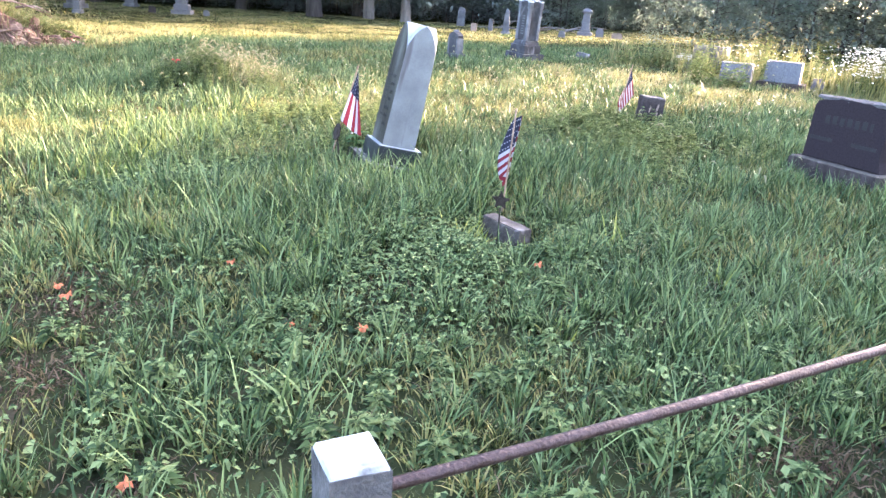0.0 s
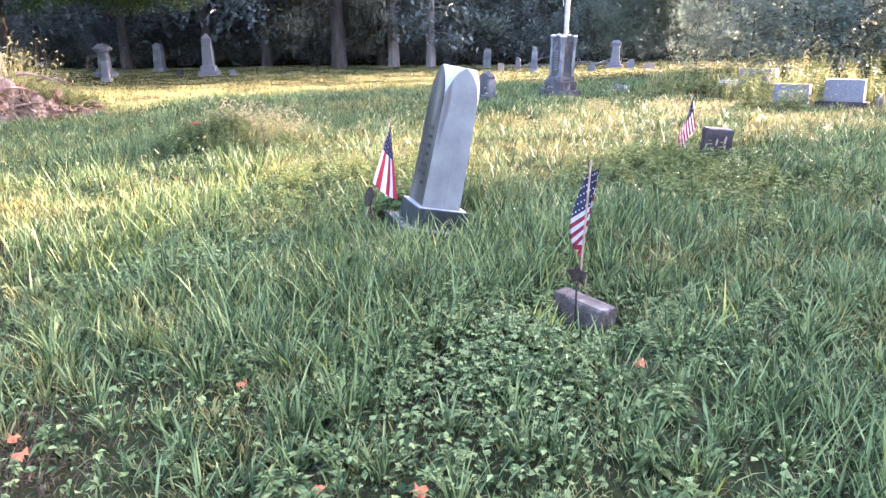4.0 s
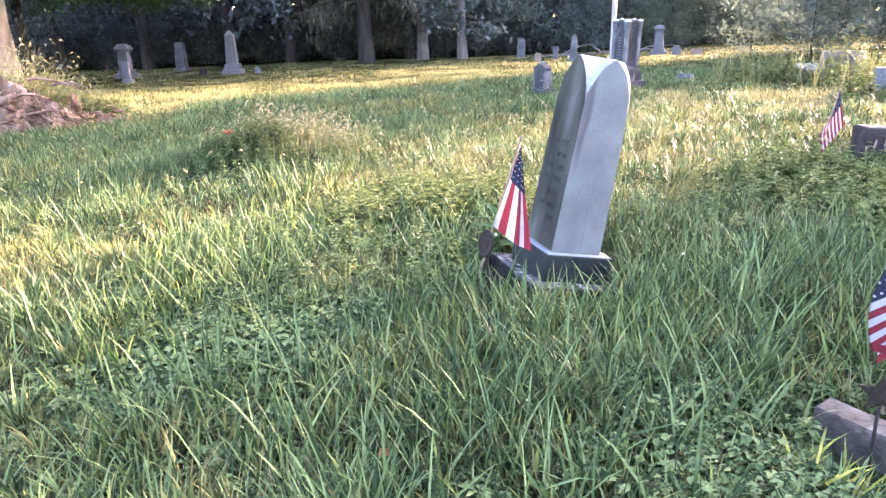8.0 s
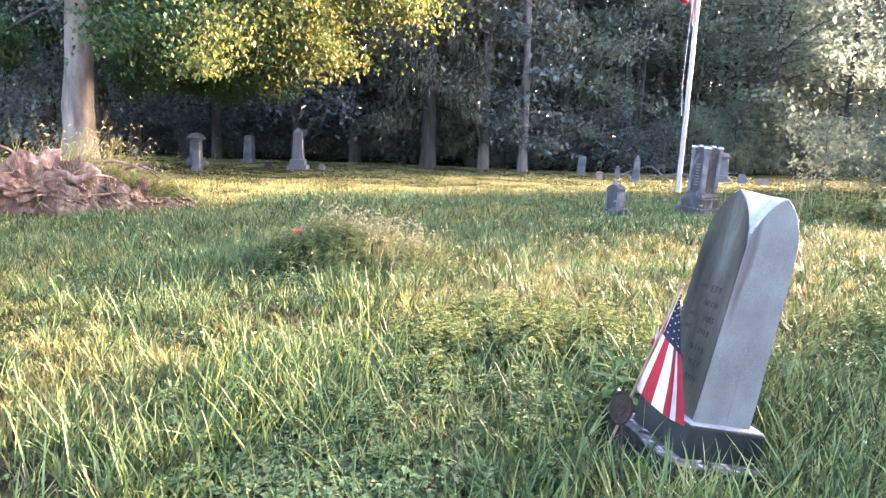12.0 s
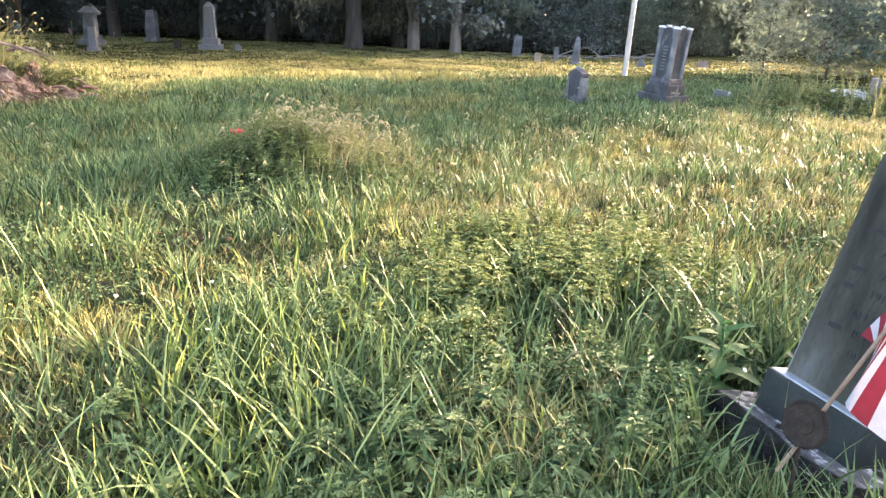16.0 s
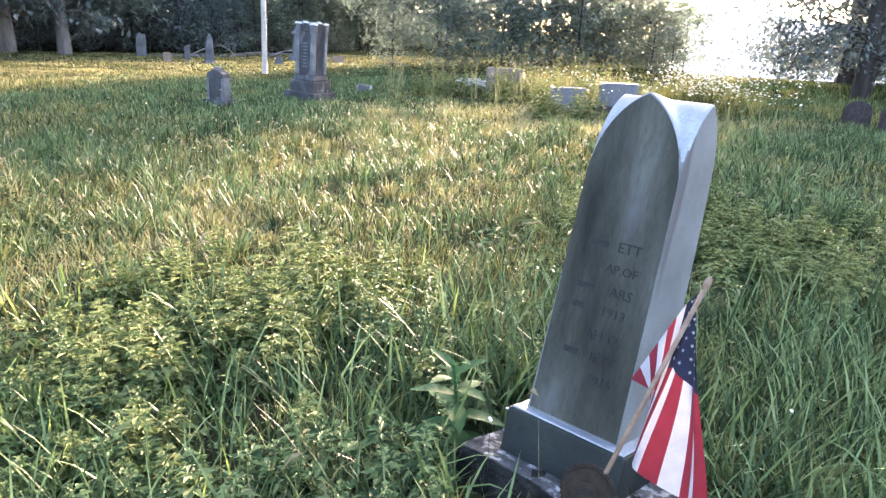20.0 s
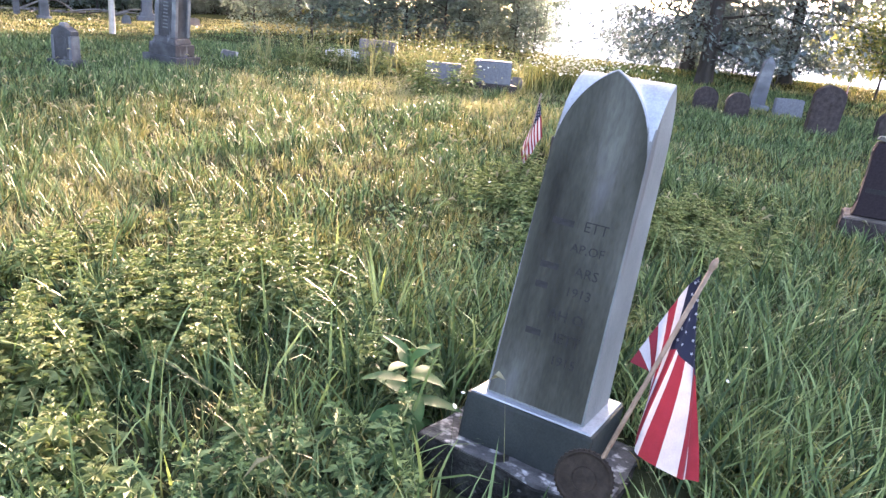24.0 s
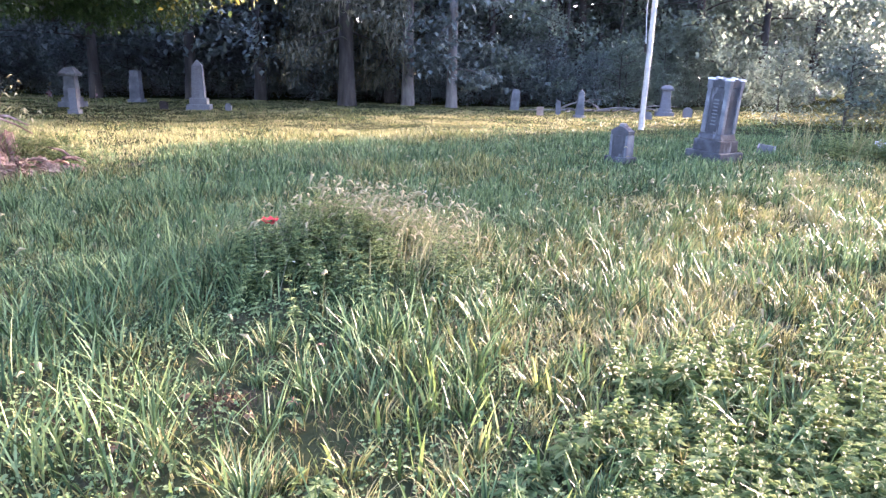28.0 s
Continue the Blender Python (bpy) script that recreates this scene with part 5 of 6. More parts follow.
# bare brown patches in the turf
BARE = ((-1.70, 3.50, 0.26), (-1.45, 2.88, 0.22), (-0.64, 3.42, 0.13), (-0.78, 2.25, 0.12), (1.55, 2.75, 0.30), (2.62, 4.87, 0.24), (-1.86, 3.78, 0.16), (-1.2, 4.9, 0.10), (-4.35, 8.45, 0.11), (-3.9, 8.7, 0.10))
LEAFY = ((-2.05, 5.7, 0.48, 0.8), (-1.75, 6.05, 0.25, 0.7), (-0.2, 5.15, 0.40, 0.35), (-0.2, 4.6, 0.45, 0.35), (0.3, 4.5, 0.4, 0.35), (0.9, 4.85, 0.4, 0.35), (-1.4, 8.0, 0.45, 0.5), (-1.0, 7.95, 0.4, 0.5), (-1.45, 8.6, 0.4, 0.4), (-1.55, 7.2, 0.4, 0.45), (-1.8, 7.75, 0.40, 0.6), (-2.15, 7.15, 0.42, 0.6), (-1.55, 7.25, 0.4, 0.65), (-1.3, 8.0, 0.6, 0.65), (2.4, 8.5, 0.6, 0.8), (1.6, 8.9, 0.45, 0.7), (1.7, 8.0, 0.4, 0.6), (-3.8, 10.55, 0.5, 0.6), (-4.6, 8.6, 1.0, 0.5))


def leafy(x, y):
    """How far weeds have choked the grass, 0 to 1."""
    out = np.zeros(np.shape(x))
    for cx, cy, r, k in LEAFY + tuple((x0, y0, r0, 0.85) for x0, y0, r0 in BARE):
        out = np.maximum(out, k * np.exp(-((np.hypot(x - cx, y - cy) / (1.25 * r)) ** 4)))
    return out


def in_view(x, y):
    """The wedge of the field that is walked and looked over."""
    return (y > 0.7 - 0.15 * np.abs(x)) & (x > -1.4 - 0.95 * (y + 1)) & (x < 1.6 + 0.95 * y) & (y < 40)


def short_turf(y):
    """Mown strip before the wood."""
    return np.clip((y - 21) / 4, 0, 1)


def sow():
    gen = np.random.default_rng(61)
    green, lush, straw = Geo(), Geo(), Geo()
    for near, far, per, width, cuts in ((0, 3.4, 2000, 0.0066, 3), (3.4, 6.5, 1300, 0.0078, 2), (6.5, 12, 620, 0.0108, 2), (12, 20, 400, 0.018, 1), (20, 40, 160, 0.036, 1)):
        x0, x1, y0, y1 = -26, 24, -0.2, 40
        x0, x1 = max(x0, -3.4 - far), min(x1, 0.2 + far)
        y1 = min(y1, 8.5 + far)
        n = int((x1 - x0) * (y1 - y0) * per)
        x, y = gen.uniform(x0, x1, n), gen.uniform(y0, y1, n)
        a = away(x, y)
        ok = (a >= near) & (a < far) & in_view(x, y) & clear(x, y)
        x, y = x[ok], y[ok]
        tuft = lattice(x, y, 0.45, 11) * 0.5 + lattice(x, y, 1.6, 12) * 0.35 + lattice(x, y, 0.17, 17) * 0.15
        ok = gen.uniform(0, 1, len(x)) < ((0.36 if near < 3 else 0.46) + 2.0 * tuft ** 2) * (1 - leafy(x, y))
        x, y, tuft = x[ok], y[ok], tuft[ok]
        t = short_turf(y)
        # place across the sun's direction, along which sun and shade bands alternate
        p = -0.682 * x + 0.731 * y
        worn = np.exp(-(((x + 4.5) / 1.3) ** 2 + ((y - 8.6) / 1.1) ** 2))
        h = (0.05 + 0.26 * tuft ** 1.8) * (1 - 0.6 * t) * (1 - 0.55 * worn) * gen.uniform(0.55, 1.3, len(x))
        trod = np.clip((4.7 - y) / 1.2, 0, 1)
        h = h * (1 - 0.38 * trod)
        # light bands put into grass colour: golden where sun falls in the middle of the field and before the wood, lush
        # blue-green in the shaded bands between
        gold = 0.26 * np.exp(-((p - 7.9) / 2.3) ** 2) + 0.30 * np.clip((p - 17) / 4, 0, 1) - 0.22 * np.exp(-((p - 13) / 2.6) ** 2) - 0.10 * np.exp(-((p - 1.5) / 2.5) ** 2) - 0.24 * np.exp(-(((x - 1.1) / 1.7) ** 2 + ((y - 6.8) / 1.5) ** 2))
        dry = lattice(x, y, 2.3, 14) * 0.55 + lattice(x, y, 0.6, 15) * 0.45 + gold
        shade_green = lattice(x, y, 1.9, 16) * 0.6 + lattice(x, y, 0.5, 20) * 0.4 - 0.8 * gold - 0.10 * trod
        kind = np.where(dry + gen.normal(0, 0.09, len(x)) > 0.70, 2, np.where(shade_green + gen.normal(0, 0.09, len(x)) > 0.50, 1, 0))
        w = width * gen.uniform(0.6, 1.5, len(x))
        for k, g in enumerate((green, lush, straw)):
            s = kind == k
            g.add(*blade_arrays(x[s], y[s], h[s] * (1.2 if k == 1 else 1.0), w[s] * (1.15 if k == 1 else 0.85 if k == 2 else 1), gen, 0.95 if k == 1 else 0.85, cuts=cuts))
    # thinner sward over the rest of the field
    n = 240000
    x, y = gen.uniform(-24, 34, n), gen.uniform(-14, 30, n)
    ok = ~in_view(x, y)
    x, y = x[ok], y[ok]
    tuft = lattice(x, y, 0.9, 11) * 0.5 + lattice(x, y, 2.6, 12) * 0.5
    kind = np.where(lattice(x, y, 2.3, 14) > 0.66, 2, np.where(lattice(x, y, 1.9, 16) > 0.52, 1, 0))
    for k, g in enumerate((green, lush, straw)):
        s = kind == k
        g.add(*blade_arrays(x[s], y[s], 0.08 + 0.12 * tuft[s], np.full(s.sum(), 0.035), gen, 1.0, cuts=1))
    # dead blades matted on the ground
    flat = Geo()
    n = 30000
    x, y = gen.uniform(-7.5, 4.5, n), gen.uniform(0.8, 12.5, n)
    ok = in_view(x, y) & clear(x, y) & (lattice(x, y, 0.7, 33) > 0.38)
    x, y = x[ok], y[ok]
    flat.add(*blade_arrays(x, y, gen.uniform(0.04, 0.11, len(x)), gen.uniform(0.003, 0.006, len(x)), gen, 1.9, lie(x, y) + gen.uniform(0.0, 0.05, len(x))))
    for cx, cy, r in BARE:
        n = int(9000 * r * r) + 120
        x, y = cx + gen.normal(0, 0.6 * r, n), cy + gen.normal(0, 0.6 * r, n)
        flat.add(*blade_arrays(x, y, gen.uniform(0.02, 0.07, n), gen.uniform(0.004, 0.012, n), gen, 2.2, lie(x, y) + gen.uniform(0.0, 0.03, n)))
    tagged(link_mesh("dead_thatch", flat.mesh("dead_thatch", THATCH)), "matted brown dead grass blades near the ground", "grass", kind="stuff")
    tufts = Geo()
    # coarse broad-bladed tufts
    spots = [(-0.75, 5.75, 0.30, 300), (-0.30, 6.05, 0.26, 300), (0.02, 6.45, 0.28, 300), (-0.75, 7.25, 0.36, 760), (-0.45, 7.45, 0.34, 360), (-3.27, 8.86, 0.24, 110), (-2.5, 6.6, 0.36, 300), (-2.05, 7.0, 0.3, 160),
             (-1.75, 5.3, 0.34, 240), (-1.2, 5.0, 0.32, 240), (-2.9, 7.4, 0.3, 200), (0.1, 5.4, 0.28, 160), (-0.6, 5.2, 0.3, 220), (0.3, 6.2, 0.34, 300), (0.75, 6.7, 0.34, 300), (1.2, 7.3, 0.32, 260), (2.25, 9.36, 0.26, 160), (2.5, 9.40, 0.26, 160), (3.35, 7.2, 0.22, 160), (3.65, 6.95, 0.24, 180), (3.95, 6.7, 0.22, 160), (4.25, 6.5, 0.24, 160), (-0.5, 5.85, 0.24, 220), (0.2, 6.8, 0.30, 260), (-0.2, 5.5, 0.26, 200)]
    for _ in range(150):
        x, y = gen.uniform(-6, 4.5), gen.uniform(1.6, 14)
        if in_view(np.array(x), np.array(y)) and clear(np.array(x), np.array(y)):
            spots.append((x, y, gen.uniform(0.18, 0.34), int(gen.integers(40, 110))))
    for x, y, h, n in spots:
        r = 0.10 + 0.0006 * n
        xx, yy = x + gen.normal(0, r, n), y + gen.normal(0, r, n)
        ok = clear(xx, yy)
        xx, yy = xx[ok], yy[ok]
        m = len(xx)
        tufts.add(*blade_arrays(xx, yy, 1.15 * h * gen.uniform(0.5, 1.2, m), gen.uniform(0.006, 0.013, m), gen, 0.8, cuts=3))
    # tussocks: blades that lean out from common roots
    for g, n, lo, hi, wide, seed in ((green, 1500, 0.09, 0.21, 0.0058, 41), (lush, 2500, 0.11, 0.27, 0.0072, 42), (straw, 520, 0.09, 0.2, 0.0042, 43)):
        cx, cy = gen.uniform(-9, 6.5, n * 3), gen.uniform(1.0, 15, n * 3)
        a = away(cx, cy)
        want = lattice(cx, cy, 1.3, seed) * np.clip(1.25 - a / 9, 0.2, 1) * (1 - 0.75 * np.exp(-(((cx + 4.6) / 1.5) ** 2 + ((cy - 8.6) / 1.3) ** 2))) * (1 - leafy(cx, cy))
        # straw tussocks gather in the middle sunlit band, adding to its painted gold
        if g is straw:
            want = want * (0.35 + np.exp(-((-0.682 * cx + 0.731 * cy - 8) / 3.0) ** 2))
        ok = in_view(cx, cy) & clear(cx, cy) & (gen.uniform(0, 0.85, n * 3) < want)
        cx, cy = cx[ok][:n], cy[ok][:n]
        size = np.clip(away(cx, cy) / 3.5, 1, 2.6)
        k = np.repeat(np.arange(len(cx)), gen.integers(16, 44, len(cx)))
        m = len(k)
        az = gen.uniform(0, 2 * np.pi, m)
        r = np.abs(gen.normal(0, 0.032, m)) * (0.7 + 0.3 * size[k])
        x, y = cx[k] + np.cos(az) * r, cy[k] + np.sin(az) * r
        h = gen.uniform(lo, hi, len(cx))[k] * gen.uniform(0.55, 1.15, m) * (1 - 0.3 * np.clip((4.7 - y) / 1.2, 0, 1))
        near = away(x, y) < 3.4
        az, w = az + gen.normal(0, 0.5, m), wide * size[k] ** 0.6 * gen.uniform(0.6, 1.3, m)
        for q, cuts in ((near, 3), (~near, 2)):
            g.add(*blade_arrays(x[q], y[q], 1.1 * h[q], 1.25 * w[q], gen, 0.85, None, az[q], cuts))
    for name, g, mat, label in (("grass", green, GRASS, "long mixed green meadow grass"), ("lush_grass", lush, LUSH, "lush blue-green grass, thickest along the shaded bands"), ("golden_grass", straw, STRAW, "golden grass, thickest along the sunlit bands"), ("grass_tufts", tufts, LUSH, "coarse broad-bladed grass tufts round the stones")):
        tagged(link_mesh(name, g.mesh(name, mat)), label, "grass", kind="stuff")
    plume, heaped = Geo(), Geo()
    for cx, cy, r, n, h in ((-3.75, 11.05, 0.34, 950, 0.42), (-3.4, 10.9, 0.34, 900, 0.42), (-4.2, 11.15, 0.28, 450, 0.34)):
        x, y = cx + gen.normal(0, r, n), cy + gen.normal(0, r, n)
        plume.add(*blade_arrays(x, y, h * gen.uniform(0.5, 1.2, n), gen.uniform(0.004, 0.008, n), gen, 0.75, None, gen.normal(0.2, 1.0, n)))
    # dry arching blades over the brush heap
    for cx, cy, r, n, h in ((-9.75, 14.65, 0.32, 420, 1.4), (-9.25, 15.1, 0.28, 200, 0.95), (-10.4, 14.4, 0.40, 640, 1.65), (-11.1, 14.2, 0.4, 300, 1.4)):
        x, y = cx + gen.normal(0, r, n), cy + gen.normal(0, r, n)
        heaped.add(*blade_arrays(x, y, h * gen.uniform(0.5, 1.2, n), gen.uniform(0.009, 0.016, n), gen, 1.5, None, gen.normal(-0.4, 1.0, n), 3))
    tagged(link_mesh("plume_grass", plume.mesh("plume_grass", PLUME)), "pale straw-gold fine grass on the weedy mound", "grass", kind="stuff")
    tagged(link_mesh("dry_heap_grass", heaped.mesh("dry_heap_grass", STRAW)), "dry golden arching grass over the brush heap", "grass", kind="stuff")
    # broad yellow-green blades by the low stone and here and there
    broad = Geo()
    stands = Geo()
    for x, y, n, h in ((0.28, 4.90, 34, 0.24), (0.20, 4.98, 16, 0.22), (0.52, 4.82, 20, 0.20), (0.62, 4.86, 10, 0.2), (-0.1, 4.7, 6, 0.2), (1.2, 4.95, 7, 0.24), (-0.2, 5.6, 8, 0.24), (-2.7, 6.4, 24, 0.26), (-2.5, 6.7, 20, 0.28), (-3.0, 6.1, 16, 0.24), (-1.9, 6.75, 14, 0.25), (0.1, 6.1, 8, 0.25), (-0.9, 4.3, 6, 0.18), (1.7, 4.4, 6, 0.2), (0.7, 3.6, 6, 0.18), (-3.4, 7.2, 12, 0.25)):
        xx, yy = x + gen.normal(0, 0.055, n), y + gen.normal(0, 0.055, n)
        broad.add(*blade_arrays(xx, yy, h * gen.uniform(0.6, 1.2, n), gen.uniform(0.009, 0.015, n), gen, 0.9, cuts=3))
    for x, y, r, n, h in ((-2.75, 7.05, 0.26, 300, 0.25), (-2.45, 7.35, 0.22, 200, 0.25), (-2.1, 7.55, 0.20, 130, 0.24), (-2.95, 6.75, 0.20, 130, 0.25), (-2.55, 6.3, 0.25, 170, 0.24), (-1.9, 6.55, 0.22, 150, 0.22), (-3.2, 7.7, 0.25, 120, 0.2), (-2.6, 8.4, 0.3, 200, 0.24), (-0.85, 8.3, 0.25, 140, 0.26), (-1.15, 5.9, 0.28, 220, 0.24), (-0.55, 6.05, 0.25, 180, 0.24), (-0.9, 5.4, 0.3, 200, 0.23), (-2.4, 5.2, 0.25, 130, 0.22), (-2.9, 5.7, 0.22, 110, 0.22), (0.15, 5.9, 0.3, 200, 0.24), (-1.6, 4.7, 0.3, 160, 0.22), (-0.6, 4.6, 0.25, 110, 0.2)):
        xx, yy = x + gen.normal(0, r, n), y + gen.normal(0, r, n)
        ok = clear(xx, yy) & (lattice(xx, yy, 0.13, 37) > 0.42)
        xx, yy = xx[ok], yy[ok]
        m = len(xx)
        stands.add(*blade_arrays(xx, yy, h * gen.uniform(0.6, 1.25, m), gen.uniform(0.009, 0.017, m), gen, 0.5, cuts=3))
    tagged(link_mesh("upright_grass", stands.mesh("upright_grass", BLADE)), "upright broad green grass blades in stands", "grass", kind="stuff")
    tagged(link_mesh("broad_grass_blades", broad.mesh("broad_grass_blades", YELLOWBLADE)), "broad yellow-green grass blades in small clumps", "grass", kind="stuff")


def weed_plants(gen, x, y, h, tiers, leaf, g, stem):
    """Upright weeds with tiers of paired leaves."""
    for px, py, ph in zip(x, y, h):
        z0 = float(lie(px, py)) - 0.01
        lx, ly = gen.normal(0, 0.12, 2) * ph
        q = np.clip(np.linspace(0.22, 1.0, tiers) + gen.normal(0, 0.03, tiers), 0.05, 1)
        k = np.repeat(q, 4)
        base = np.stack([px + lx * k, py + ly * k, z0 + ph * k], 1)
        L = leaf * (1.2 - 0.9 * k ** 1.4) * gen.uniform(0.75, 1.25, len(k))
        az = np.tile([0, np.pi, np.pi / 2, -np.pi / 2], tiers) + np.repeat(gen.uniform(0, 3.1, tiers), 4)
        az = az + gen.normal(0, 0.35, len(az))
        el = 0.55 * k ** 2 - 0.12 + gen.normal(0, 0.18, len(az))
        for turn, share in ((0.0, 1.0), (0.75, 0.62), (-0.75, 0.62)):
            t = np.stack([np.cos(az + turn) * np.cos(el), np.sin(az + turn) * np.cos(el), np.sin(el)], 1)
            s = np.stack([-np.sin(az + turn), np.cos(az + turn), 0 * az], 1)
            Lc = share * L[:, None]
            root = base + (1 - share) * 0.5 * L[:, None] * np.stack([np.cos(az) * np.cos(el), np.sin(az) * np.cos(el), np.sin(el)], 1)
            mid = root + 0.5 * Lc * t
            v = np.stack([root, mid + 0.19 * Lc * s + [0, 0, 0.003], root + Lc * t + np.array([0, 0, -0.16]) * Lc, mid - 0.19 * Lc * s + [0, 0, 0.003]], 1)
            i = np.arange(len(k))[:, None] * 4
            g.add(v.reshape(-1, 3), np.concatenate([i + np.array([[0, 1, 2]]), i + np.array([[0, 2, 3]])], 1).reshape(-1, 3))
        stem.append((px, py, z0, px + lx, py + ly, z0 + ph))


def lobed(base, size, gen, droop, spread):
    """Three-lobed leaves at base points."""
    n = len(base)
    az, el = gen.uniform(0, 2 * np.pi, n), gen.normal(-droop, 0.5 * spread, n)
    L = size * gen.uniform(0.65, 1.35, n)
    out, faces, m = [], [], 0
    for turn, share in ((0.0, 1.0), (0.9, 0.75), (-0.9, 0.75)):
        t = np.stack([np.cos(az + turn) * np.cos(el), np.sin(az + turn) * np.cos(el), np.sin(el)], 1)
        s = np.stack([-np.sin(az + turn), np.cos(az + turn), gen.normal(0, 0.25, n)], 1)
        Lc = share * L[:, None]
        mid = base + 0.55 * Lc * t
        out.append(np.stack([base, mid + 0.30 * Lc * s + [0, 0, 0.003], base + Lc * t + np.array([0, 0, -0.15]) * Lc, mid - 0.30 * Lc * s + [0, 0, 0.003]], 1).reshape(-1, 3))
        i = np.arange(n)[:, None] * 4 + m
        faces.append(np.concatenate([i + np.array([[0, 1, 2]]), i + np.array([[0, 2, 3]])], 1).reshape(-1, 3))
        m += 4 * n
    return np.concatenate(out), np.concatenate(faces)


def weeds():
    gen = np.random.default_rng(71)
    g, pale, stems = Geo(), Geo(), []
    # (centre, spread, number, height, pale)
    beds = (((-1.5, 8.0), 0.40, 120, 0.29, 1), ((-1.1, 8.05), 0.40, 110, 0.30, 1), ((-0.9, 7.75), 0.28, 60, 0.24, 0), ((-1.45, 8.6), 0.40, 90, 0.26, 1), ((-1.6, 7.25), 0.40, 100, 0.24, 0), ((-1.35, 6.95), 0.28, 60, 0.20, 0), ((-1.95, 7.75), 0.32, 90, 0.21, 1), ((-2.15, 7.15), 0.34, 110, 0.20, 0), ((-2.5, 7.35), 0.30, 70, 0.17, 0), ((-2.2, 6.6), 0.30, 60, 0.17, 0), ((1.7, 8.0), 0.4, 90, 0.24, 1), ((0.9, 8.3), 0.35, 50, 0.2, 0),
            ((-2.1, 5.75), 0.36, 90, 0.17, 0), ((-0.2, 5.15), 0.36, 60, 0.14, 0), ((0.35, 4.5), 0.35, 40, 0.12, 0),
            ((2.4, 8.5), 0.5, 170, 0.26, 1), ((1.6, 8.9), 0.4, 100, 0.24, 1), ((1.7, 9.5), 0.3, 60, 0.26, 1), ((2.1, 9.3), 0.35, 80, 0.28, 1),
            ((-3.6, 10.6), 0.36, 200, 0.30, 2), ((-4.1, 10.65), 0.34, 190, 0.28, 3), ((-3.2, 10.6), 0.34, 150, 0.26, 3), ((-3.75, 10.9), 0.32, 170, 0.36, 2), ((0.9, 5.0), 0.4, 50, 0.13, 0), ((-0.6, 3.2), 0.6, 60, 0.11, 0), ((0.9, 2.6), 0.5, 50, 0.12, 0))
    for (cx, cy), r, n, h, k in beds:
        x, y = cx + gen.normal(0, r, n), cy + gen.normal(0, r, n)
        ok = clear(x, y) & (y > 1.2) & (lattice(x, y, 0.28, 23) + 0.5 * lattice(x, y, 0.11, 24) > 0.55)
        x, y = x[ok], y[ok]
        weed_plants(gen, x, y, h * gen.uniform(0.5, 1.25, len(x)), 7, 0.070 if k > 1 else 0.105, g if k in (0, 3) else pale, stems)
    for cx, cy, r, n, h in ((4.8, 19.3, 0.6, 34, 0.5), (5.6, 18.4, 0.6, 26, 0.75), (6.4, 17.6, 0.6, 30, 0.95), (7.4, 17.6, 0.6, 24, 0.8), (8.3, 17.0, 0.8, 30, 0.7), (4.85, 15.2, 0.3, 26, 0.7)):
        x, y = cx + gen.normal(0, r, n), cy + gen.normal(0, r, n)
        weed_plants(gen, x, y, h * gen.uniform(0.4, 1.3, n), 9, 0.13, pale, stems)
    for cx, cy, r, n, h in ((-9.25, 15.05, 0.26, 90, 0.66), (-8.95, 15.5, 0.26, 60, 0.46), (-10.95, 13.3, 0.25, 80, 0.80), (-10.0, 14.6, 0.35, 80, 1.0), (-9.6, 14.85, 0.3, 70, 0.85)):
        x, y = cx + gen.normal(0, r, n), cy + gen.normal(0, r, n)
        weed_plants(gen, x, y, h * gen.uniform(0.4, 1.2, n), 8, 0.13, pale, stems)
    for _ in range(320):
        x, y = gen.uniform(-7, 6), gen.uniform(1.3, 13)
        if in_view(np.array(x), np.array(y)) and clear(np.array(x), np.array(y)):
            weed_plants(gen, [x], [y], [gen.uniform(0.08, 0.2)], 3, 0.06, g if gen.uniform() < 0.6 else pale, stems)
    # low creeping leaves in carpets
    carpets = ((-2.05, 5.7, 0.42, 7600), (-1.75, 6.05, 0.25, 1200), (-0.2, 5.15, 0.42, 2200), (-0.2, 4.6, 0.5, 2000), (0.3, 4.5, 0.42, 1500), (0.9, 4.85, 0.42, 1600), (0.0, 3.7, 0.5, 800), (-1.3, 3.9, 0.5, 500), (0.9, 3.3, 0.5, 500), (-0.8, 2.7, 0.5, 500), (-2.6, 6.6, 0.35, 900))
    for cx, cy, r, n in carpets:
        x, y = cx + gen.normal(0, r, n), cy + gen.normal(0, r, n)
        ok = in_view(x, y) & clear(x, y) & (lattice(x, y, 0.3, 18) + 0.3 * lattice(x, y, 0.12, 19) > 0.45)
        x, y = x[ok], y[ok]
        base = np.stack([x, y, lie(x, y) + 0.02 + 0.13 * gen.uniform(0, 1, len(x)) ** 0.7 * np.exp(-(np.hypot(x - cx, y - cy) / (1.6 * r)) ** 2)], 1)
        g.add(*lobed(base, 0.044 if cy > 5.4 else 0.031, gen, 0.05, 0.7))
    n = 12000
    x, y = gen.uniform(-7, 5, n), gen.uniform(1.0, 10, n)
    ok = in_view(x, y) & clear(x, y) & (lattice(x, y, 0.8, 18) + 0.3 * lattice(x, y, 0.25, 19) > 0.62)
    x, y = x[ok], y[ok]
    base = np.stack([x, y, lie(x, y) + gen.uniform(0.01, 0.075, len(x))], 1)
    g.add(*leaf_arrays(base, 0.036, gen, 0.0, 0.42, 0.8))
    # clover turf at the western foot of the mound
    n = 46000
    x, y = gen.uniform(-7.5, -1.6, n), gen.uniform(6.6, 11.0, n)
